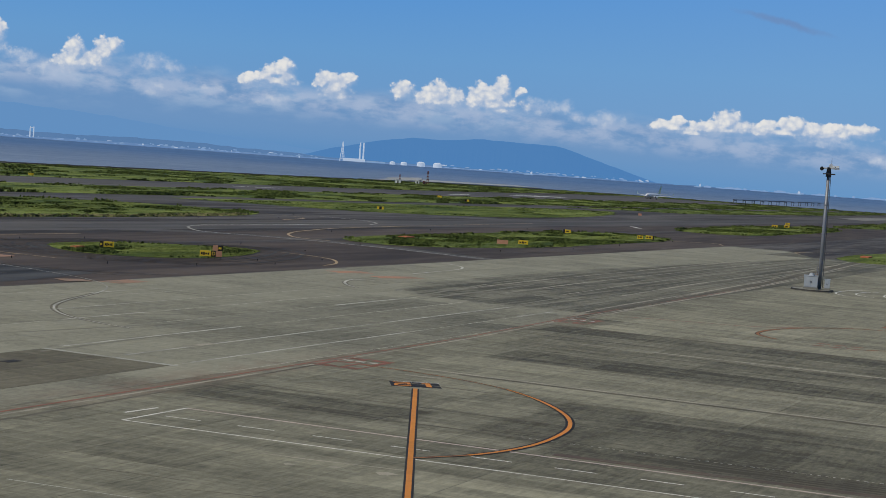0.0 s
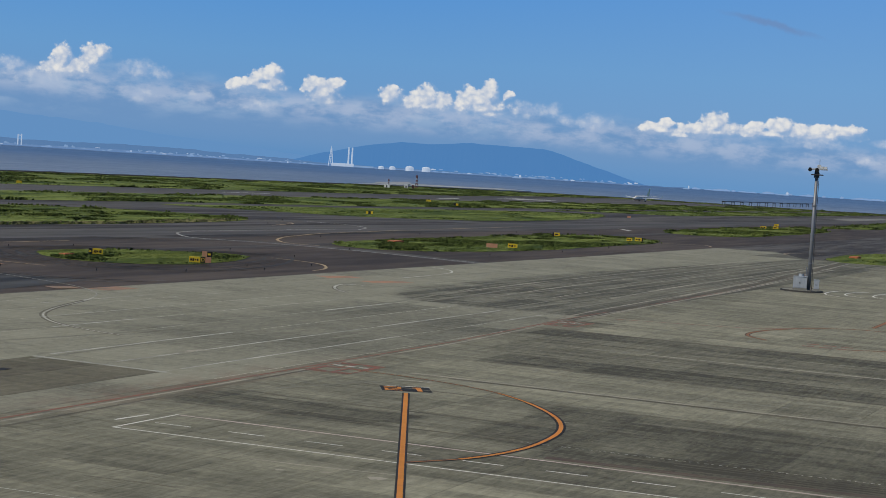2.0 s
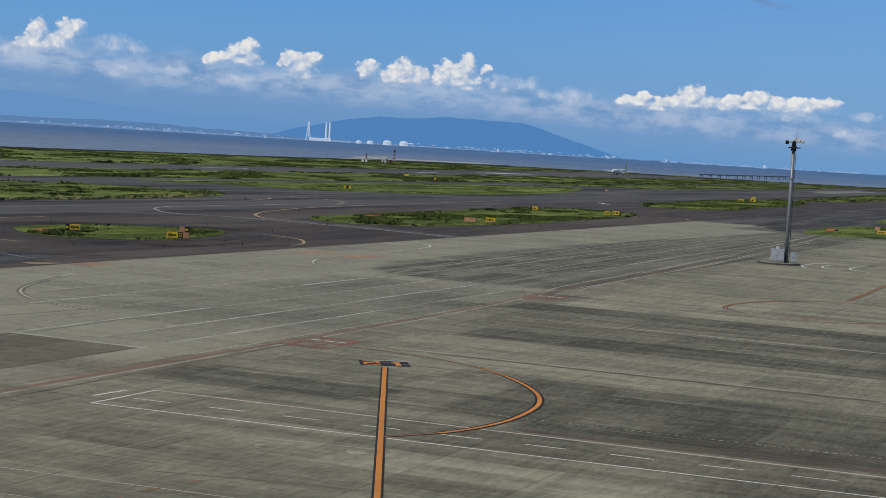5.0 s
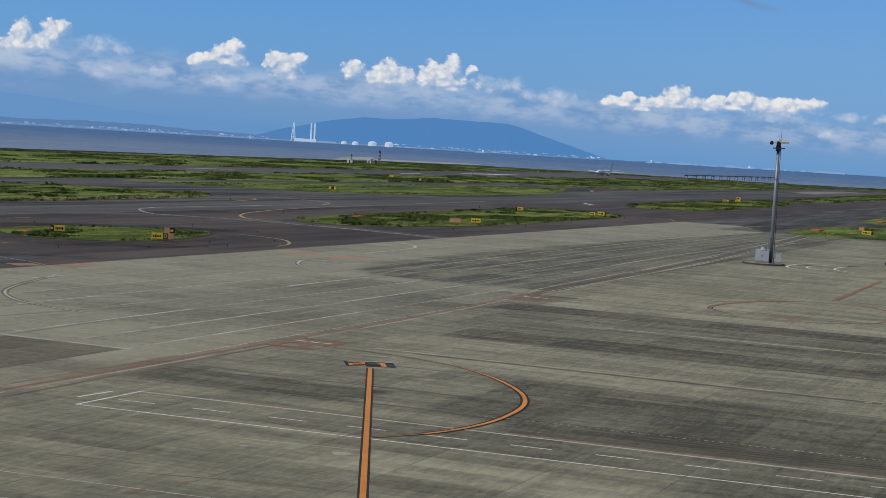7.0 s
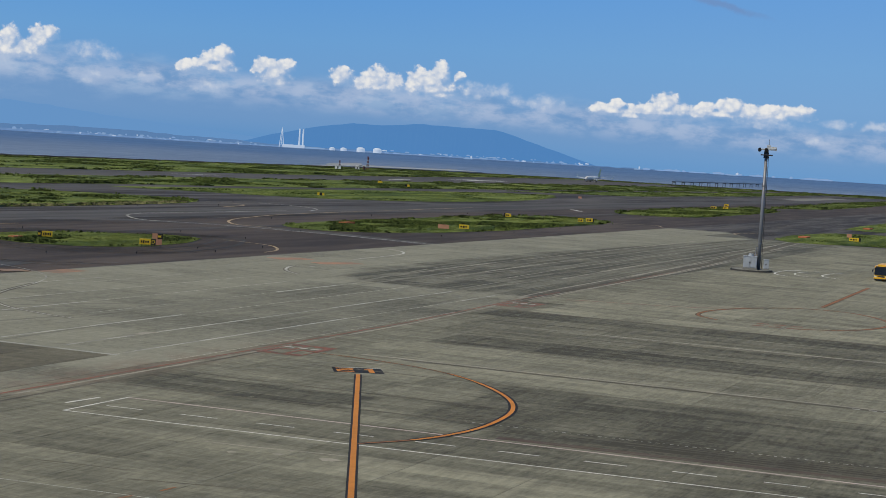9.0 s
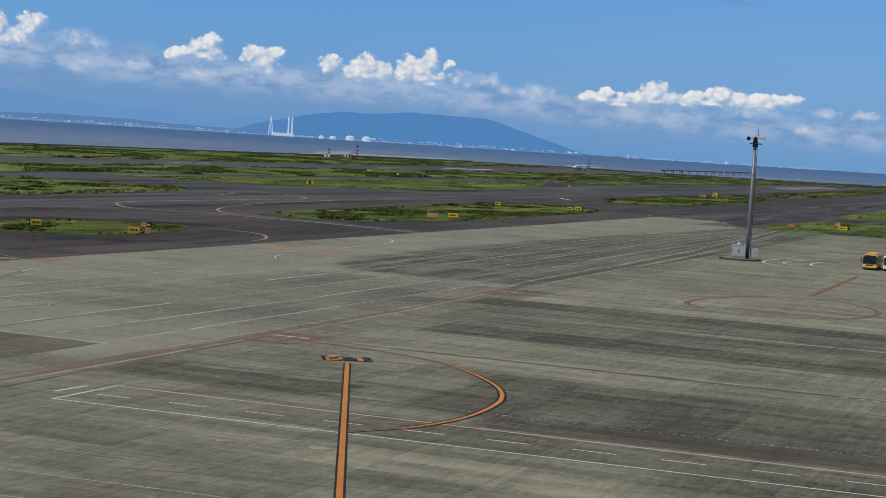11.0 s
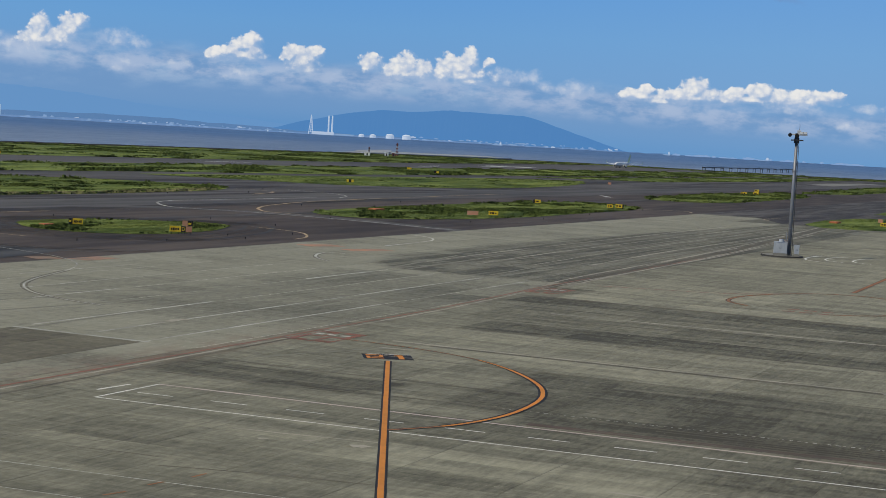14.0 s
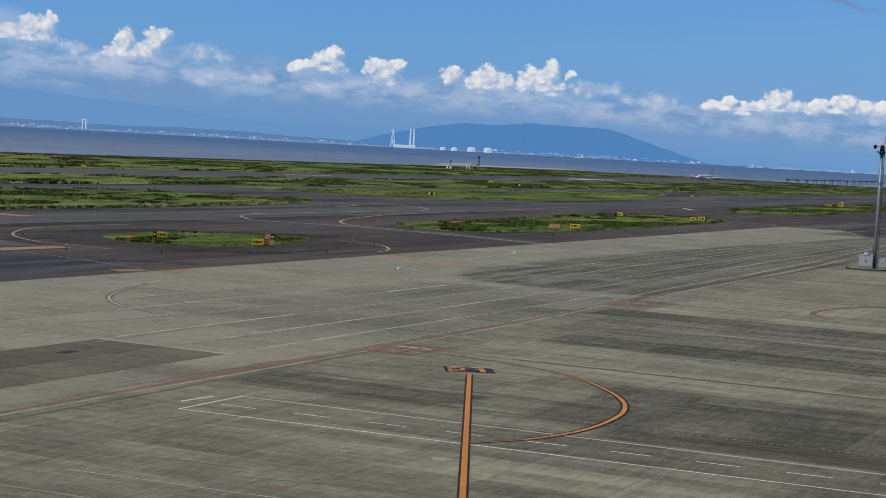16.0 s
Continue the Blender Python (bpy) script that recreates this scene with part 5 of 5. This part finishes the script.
def number_box(x, y, w_, d_, mat):
    o = Vector((x, y, 0))
    ex, ey = Vector((1, 0, 0)), Vector((0, 1, 0))
    g = patch("stand_box", -w_ / 2, w_ / 2, -d_ / 2 - .2, -d_ / 2 + .15, Z2, mat, label="worn red painted stand number box", origin=o, ax=ex, ay=ey)
    for q in ((-w_ / 2, w_ / 2, d_ / 2 - .15, d_ / 2 + .2), (-w_ / 2, -w_ / 2 + .22, -d_ / 2, d_ / 2), (w_ / 2 - .22, w_ / 2, -d_ / 2, d_ / 2)):
        patch("edge_bar", *q, Z2, mat, g, origin=o, ax=ex, ay=ey)
    for f_ in (.08, .37, .66):
        patch("pale_bar", (f_ - .5) * w_, (f_ - .5 + .2) * w_, d_ * .16, d_ * .24, Z3 + .004, "faded_white", g, "pale worn bar", origin=o, ax=ex, ay=ey)
    for a in range(2):
        for x0, x1, y0, y1 in ((.06, .44, .04, .12), (.06, .44, .46, .54), (.06, .44, .88, .96), (.06, .14, .12, .46), (.36, .44, .54, .88)):
            patch("figure_bar", (x0 + .5 * a - .5) * w_, (x1 + .5 * a - .5) * w_, (y0 - .5) * d_, (y1 - .5) * d_, Z3, mat, g, origin=o, ax=ex, ay=ey)


number_box(-67.4, 137.4, 4.3, 7.4, "red_paint")
number_box(-69.5, 203.2, 3.9, 8.0, "red_paint")
for x in (-41.3, -39.3, -37.3):
    ribbon("stand_figure", [(x, 205.2), (x + 1.4, 205.5)], 0.8, Z2, "red_paint", label="faded salmon painted figure on the stand")
    ribbon("stand_figure", [(x, 208.2), (x + 1.4, 208.5)], 0.8, Z2, "red_paint", label="faded salmon painted figure on the stand")


for x, y0, y1, wd in ((-118.6, 163, 186, .22), (-109.0, 150, 172, .2)):
    ribbon("sealed_joint", [(x, y0), (x - .1, (y0 + y1) / 2), (x, y1)], wd, Z1, "faded_white", label="pale sealed joint between concrete slabs")
for s in (-1.7, 1.4):
    ribbon("boundary_line", curve_points([(-71.0 + s, 205), (-72.6 + s, 228), (-74.6 + s, 300), (-78.5 + s, 378), (-84 + s, 465)], 8), 0.4, Z2, "worn_line", label="pale worn line along the stand boundary")
ribbon("boundary_line", curve_points([(-71.0, 205), (-72.6, 228), (-74.6, 300), (-78.5, 378), (-84, 465)], 8), 1.1, Z1 - 0.002, "tyre_mark", label="broad dark dirt strip along the stand boundary")
lid = part("drain_cover", box(-.45, .45, -.9, .9, 0, 0.02, 0.005), "black_paint")
lid.matrix_world = pose(-85.4, 112.8, 0.031)
tagged(lid, "dark steel drain cover set in concrete", "drain cover")

# guide lines on taxiway and apron edge
def guide(ctrl, width, mat, label):
    ribbon("guide_line", curve_points(ctrl, 1.5), width, Z2, mat, label=label)


guide([(-211.3, 420), (-211.6, 355), (-211, 345), (-207.5, 334.5), (-198.8, 323.5), (-192, 321), (-179.5, 325), (-155.1, 324), (-129.4, 318.4)], 0.65, "faded_white", "curved pale yellow taxiway guide line")
guide([(-211, 560), (-202.0, 413.5), (-194.5, 366.2), (-188.5, 346.8), (-183.1, 337), (-177.7, 331.5), (-170, 331)], 0.7, "yellow_paint", "curved pale yellow taxiway guide line")
guide([(-152.3, 277.6), (-145.8, 276.2), (-140.2, 273.0), (-136.3, 268.0), (-133.1, 261.3), (-131.9, 255.0)], 0.5, "yellow_paint", "curved yellow edge line round a grass verge")
guide([(-194, 275), (-193.7, 252.7), (-191.2, 240), (-185.5, 229.5), (-180.0, 222.7), (-173.5, 217.6), (-167.2, 215), (-155, 214)], 0.5, "yellow_paint", "curved yellow edge line round a grass verge")
guide([(-248, 441), (-239, 441), (-231.8, 434), (-226.5, 412)], 0.6, "yellow_paint", "curved yellow edge line round a grass verge")
guide([(-240, 458), (-226, 456.5), (-215, 446), (-208.8, 428.9)], 0.6, "faded_white", "curved white taxiway guide line")
guide([(-165, 194), (-155.6, 195), (-148, 194), (-137.0, 190.2), (-129.4, 186.4), (-123, 180.5), (-118.4, 172.0), (-114.5, 160.5), (-110.7, 152.9), (-105.3, 147.2), (-99, 144), (-94.1, 142.7)], 0.2, "faded_white", "curved white guide line crossing the apron edge")
guide([(-112.5, 234), (-115.0, 232), (-113.4, 226.3), (-110.7, 221.5), (-107.5, 218.2)], 0.4, "faded_white", "short curved white guide line on concrete")
guide([(-128, 292), (-123.1, 289.6), (-119.6, 284.3), (-117.8, 276.9), (-116.6, 256.8)], 0.4, "faded_white", "curved white guide line on concrete")
guide([(-150, 500), (-140, 515), (-135, 517), (-131, 508)], 0.6, "yellow_paint", "short curved yellow taxiway line")
guide([(-100, 517), (-106, 511), (-107.7, 500), (-104, 490)], 0.6, "yellow_paint", "short curved yellow taxiway line")
guide([(-58.5, 333), (-60.3, 328), (-60.6, 319), (-59.3, 313.5), (-56.5, 311)], 0.4, "white_paint", "short curved white line near the mast")
guide([(-55.3, 333), (-57.0, 328), (-57.4, 321), (-56, 316), (-53, 314)], 0.36, "white_paint", "short curved white line near the mast")
guide([(-50.8, 334), (-52.4, 329), (-52.5, 321), (-51, 317), (-48, 315)], 0.36, "white_paint", "short curved white line near the mast")
HOOKS = ([(-115.0, 232), (-113.4, 226.3), (-110.7, 221.5), (-107.5, 218.2)], [(-118.4, 172.0), (-114.5, 160.5), (-110.7, 152.9), (-105.3, 147.2), (-99, 144), (-94.1, 142.7)])
for hook in HOOKS:
    for s in (-0.3, 0.3):
        ribbon("guide_line", curve_points(hook, 1), 0.22, Z1, "dark_seam", label="dark border along a guide line", shift=s)
for ctrl in ([(-158.4, 193.1), (-153.4, 196.6), (-140.5, 195.1), (-133.2, 198.6), (-131.1, 209.7)], [(-147.7, 197.3), (-139.5, 198.4), (-133.5, 204.6)], [(-207.6, 288.8), (-194.8, 297.8), (-174.2, 308.8), (-150, 316)],
             [(-202.9, 294.0), (-187.9, 305.6), (-176.1, 314.8)], [(-214.5, 261), (-214, 290), (-217, 323.8), (-214.8, 380.4)], [(-150, 120), (-149, 160), (-151, 186)], [(-138, 120), (-138, 155), (-141, 184)],
             [(-204, 300), (-196, 340), (-199, 400), (-206, 470)], [(-221, 240), (-222, 320), (-221, 420)], [(-165, 312), (-150, 320), (-135, 322)], [(-140, 330), (-134, 380), (-131, 450)], [(-128, 560), (-125, 640), (-122, 760)], [(-112, 560), (-116, 660), (-116, 800)]):
    ribbon("wheel_trace", curve_points(ctrl, 4), 0.55, 0.03, "asphalt_trace", label="pale worn wheel trace on asphalt")
for k_, out_ in enumerate((2.2, 3.6, 5.2, 6.4, 8.0, 9.8, 11.5)):
    ring = rounded([(-164 + (x_ + 164) * (1 + out_ / 17), 256 + (y_ - 256) * (1 + out_ / 26)) for x_, y_ in ISLAND], 9)
    ribbon("wheel_trace", [*ring, ring[0]], 0.35 + .2 * (k_ % 3), 0.020 + 0.0012 * k_, ("asphalt_brown", "asphalt_blue")[k_ % 2], label="worn trace on the asphalt round a grass verge")
for a, b, wd in (((-161.5, 194), (-160.6, 210), 4.5), ((-131.2, 182.2), (-129.5, 185.6), 3.9), ((-126.4, 185.6), (-126.4, 192.6), 4.0), ((-124.2, 243), (-121, 249), 4.5), ((-115.6, 241), (-112.2, 249), 4.0), ((-226, 272), (-216, 272), 5)):
    ribbon("location_patch", [a, b], wd * 0.85, Z3, "salmon_paint", label="faded salmon painted location patch")

for i, ctrl in enumerate((
    [(-112, 120), (-104, 150), (-90, 172), (-78, 182)], [(-108, 118), (-100, 148), (-88, 168), (-74, 180)], [(-100, 118), (-95, 150), (-94, 200), (-97, 260)],
    [(-88, 120), (-90, 160), (-95, 200), (-101, 250)], [(-92, 215), (-86, 250), (-84, 300), (-86, 380)], [(-97, 215), (-92, 260), (-90, 320), (-92, 420)],
    [(-80, 160), (-82, 220), (-80, 300), (-81, 400)], [(-66, 118), (-60, 134), (-50, 141), (-30, 145)])):
    ribbon("tyre_trace", curve_points(ctrl, 3), (0.5, 0.35, 0.6)[i % 3], Z1 - 0.003, "tyre_trace", label="faint dark tyre trace on concrete")

ribbon("stand_stain", [(-70, 194.3), (-40, 194.5), (20, 195.3)], 0.9, Z1 - 0.004, "tyre_mark", label="long dark dirt streak across the stands")
# worn sealant, cracks and dirt lines
for pts_, wd, m_, lab in (
    ([(-89.1, 124.5), (-89.15, 139.8), (-89.1, 155)], 0.34, "faded_white", "pale sealed joint between concrete slabs"),
    ([(-82.5, 124.4), (-82.55, 148.2), (-82.5, 172)], 0.34, "faded_white", "pale sealed joint between concrete slabs"),
    ([(-82.5, 176), (-82.55, 194.5), (-82.5, 213)], 0.4, "faded_white", "pale sealed joint between concrete slabs"),
    ([(-76.4, 125), (-76.45, 146.5), (-76.4, 168)], 0.34, "faded_white", "pale sealed joint between concrete slabs"),
    ([(-76.4, 200), (-76.45, 206.5), (-76.4, 213)], 0.42, "faded_white", "pale sealed joint between concrete slabs"),
    ([(-102.4, 143), (-102.45, 150.5), (-102.4, 158)], 0.34, "faded_white", "pale sealed joint between concrete slabs"),
    ([(-95.8, 189), (-95.85, 198.5), (-95.8, 208)], 0.4, "faded_white", "pale sealed joint between concrete slabs"),
    ([(-50.6, 91.2), (-47.4, 91.5), (-44.8, 92.0), (-41, 92.6)], .22, "worn_line", "pale crack repair across concrete slabs"),
    ([(-26, 87.4), (-22, 87.3), (-17, 87.0)], .3, "worn_line", "pale crack repair across concrete slabs"),
    ([(-54.6, 79.9), (-51.5, 80.4), (-49.1, 80.5)], .16, "dark_seam", "thin dark crack in the concrete"),
    ([(-47.9, 78.5), (-44, 79.6), (-40.9, 80.4), (-36, 81.2)], .16, "dark_seam", "thin dark crack in the concrete"),
    ([(-68.2, 118.0), (-62, 117.2), (-52, 117.4), (-42, 117.6)], .4, "dark_seam", "dark dirt line along a joint"),
    ([(-66.5, 108.2), (-60, 108.6), (-50, 109.6), (-40, 110.2)], .35, "dark_seam", "dark dirt line along a joint"),
    ([(-66, 181.0), (-50, 181.2), (-20, 181.6)], .7, "dark_seam", "dark dirt line along a joint"),
    ([(-64, 170.4), (-45, 170.5), (-20, 170.8)], .6, "dark_seam", "dark dirt line along a joint"),
    ([(-60, 154.2), (-40, 154.3), (-15, 154.6)], .5, "dark_seam", "dark dirt line along a joint"),
    ([(-60, 176.0), (-40, 176.2), (-15, 176.5)], .6, "worn_line", "pale worn line across the stands"),
    ([(-62, 129.4), (-40, 129.9), (-15, 130.6)], .3, "dark_seam", "dark dirt line along a joint")):
    ribbon("worn_joint", curve_points(pts_, 4), wd, Z1 + 0.002, m_, label=lab)
for k_ in range(7):
    y_ = 105.9 + 0.78 * k_
    ribbon("tyre_trace", curve_points([(-34 + 2.3 * ((k_ * 3) % 5), y_ - .5), (-22, y_), (-8, y_ + .75), (12, y_ + 2.0)], 4), 0.24 + .06 * (k_ % 3), Z1 - 0.003, "tyre_mark", label="narrow dark tyre trace beside the vehicle lane")
for x_ in (-19.6, -18.3, -17.2, -14.6):
    ribbon("lane_dash", [(x_, 138.75), (x_ + .6, 138.77)], 0.5, Z2, "faded_white", label="short white mark on a joint")
ribbon("lane_dash", [(-17.4, 147.1), (-15.2, 147.2)], 0.7, Z2, "faded_white", label="short white mark on concrete")
for a_, b_, wd in (((-42.4, 90.4), (-41.5, 90.6), .9), ((-47.7, 89.0), (-47.2, 89.1), .5), ((-45.3, 90.1), (-44.8, 90.3), .5), ((-52.0, 66.7), (-50.8, 68.0), .3)):
    ribbon("paint_spill", [a_, ((a_[0] + b_[0]) / 2, (a_[1] + b_[1]) / 2 + wd * .3), b_], wd, Z2, "worn_line", label="small pale scuffed spot on concrete")
ribbon("short_mark", [(-61.0, 134.2), (-57.8, 134.6)], 0.5, Z2, "worn_line", label="short worn white mark on concrete")
ribbon("paint_spill", [(-83.1, 134.6), (-82.6, 136.0), (-82.9, 137.4), (-82.4, 139)], 0.9, Z2, "worn_line", label="pale spilt sealant on a joint")
ribbon("pavement_patch", [(-89.3, 122.2), (-80, 122.1), (-75.9, 122.0)], 0.6, Z1, "faded_white", label="pale edge of a concrete repair")

for i in range(20):
    x = -75.5 - 1.5 * i
    y0 = 218 + 9 * ((i * 5) % 7)
    ribbon("tyre_trace", curve_points([(x + 2.5, y0), (x + .6, y0 + 45), (x, y0 + 100), (x - .8, 440 - 8 * ((i * 3) % 5))], 8), 0.3 + .12 * (i % 3), Z1 - 0.003, "worn_line" if i % 4 == 1 else "tyre_trace" if i % 2 else "dark_seam", label="long straight tyre trace on concrete")

# ---- apron slabs ----
apron = new("apron", mesh_of("apron", [(-128.2, 20, .02), (60, 20, .02), (60, 474, .02), (-97, 474, .02), (-112, 509, .02), (-128.2, 509, .02)], [(0, 1, 2, 3, 4, 5)], "joint"))
tagged(apron, "weathered grey-green concrete apron of square slabs", "apron", kind="structure")
sheet("joint_sealant", [(-128.1, 121.75, 0.026), (-71.2, 121.75, 0.026), (-71.2, 213, 0.026), (-128.1, 213, 0.026)], [(0, 1, 2, 3)], "joint_light", apron, "pale joint sealant between slabs")


def slab_geometry(w_, d_, gap):
    x, y, c = w_ / 2 - gap / 2, d_ / 2 - 0.012, 0.012
    v = [(-x, -y, 0.006), (x, -y, 0.006), (x, y, 0.006), (-x, y, 0.006), (-x + c, -y + c, 0.03), (x - c, -y + c, 0.03), (x - c, y - c, 0.03), (-x + c, y - c, 0.03)]
    return v, [(4, 5, 6, 7), (0, 1, 5, 4), (1, 2, 6, 5), (2, 3, 7, 6), (3, 0, 4, 7)]


rest = {"slab": ([], []), "slab_west": ([], []), "slab_old": ([], [])}
shared = {}


def lay(x, y, w_, d_, gap, mat, single):
    v, f = slab_geometry(w_, d_, gap)
    if single:
        key = (round(w_, 2), round(d_, 2), mat)
        if key not in shared:
            shared[key] = mesh_of("slab", v, f, mat)
        ob = new("slab", shared[key])
        ob.parent = apron
        ob.location = (x, y, 0)
        return
    vs_, fs_ = rest[mat]
    n = len(vs_)
    vs_ += [(a + x, b + y, c) for a, b, c in v]
    fs_ += [tuple(i + n for i in q) for q in f]


for i in range(13):
    x = -62.0 + 7.0 * i
    for j in range(-15, 48):
        y = 139.25 + 7.0 * (j + 0.5)
        if y + 3.5 > 474:
            continue
        lay(x, y, 7.0, 7.0, 0.025, "slab", 56 < y < 140 and x < 18)
        if i == 0:
            lay(-68.4, y, 5.8, 7.0, 0.025, "slab", 56 < y < 140)
EDGES = [-71.3, -76.4, -82.5, -89.1, -95.8, -102.4, -109.0, -115.7, -122.3, -128.15]
for x1, x0 in zip(EDGES, EDGES[1:]):
    for j in range(-15, 53):
        y = 139.25 + 7.0 * (j + 0.5)
        if y + 3.5 > (474 if x0 > -110 else 509):
            continue
        if y > 125:
            lay((x0 + x1) / 2, y, x1 - x0, 7.0, 0.14, "slab_west", y < 215)
    # older, darker slabs south of the repair
    lay((x0 + x1) / 2, 123.5, x1 - x0, 3.5, 0.14, "slab_west", True)
    for j in range(14):
        lay((x0 + x1) / 2, 118.25 - 7.0 * j, x1 - x0, 7.0, 0.04, "slab_old" if -92 < x0 < -77 else "slab_west", j < 3)
for mat, (vs_, fs_) in rest.items():
    if fs_:
        tagged(sheet("slabs", vs_, fs_, mat, apron), kind="stuff")
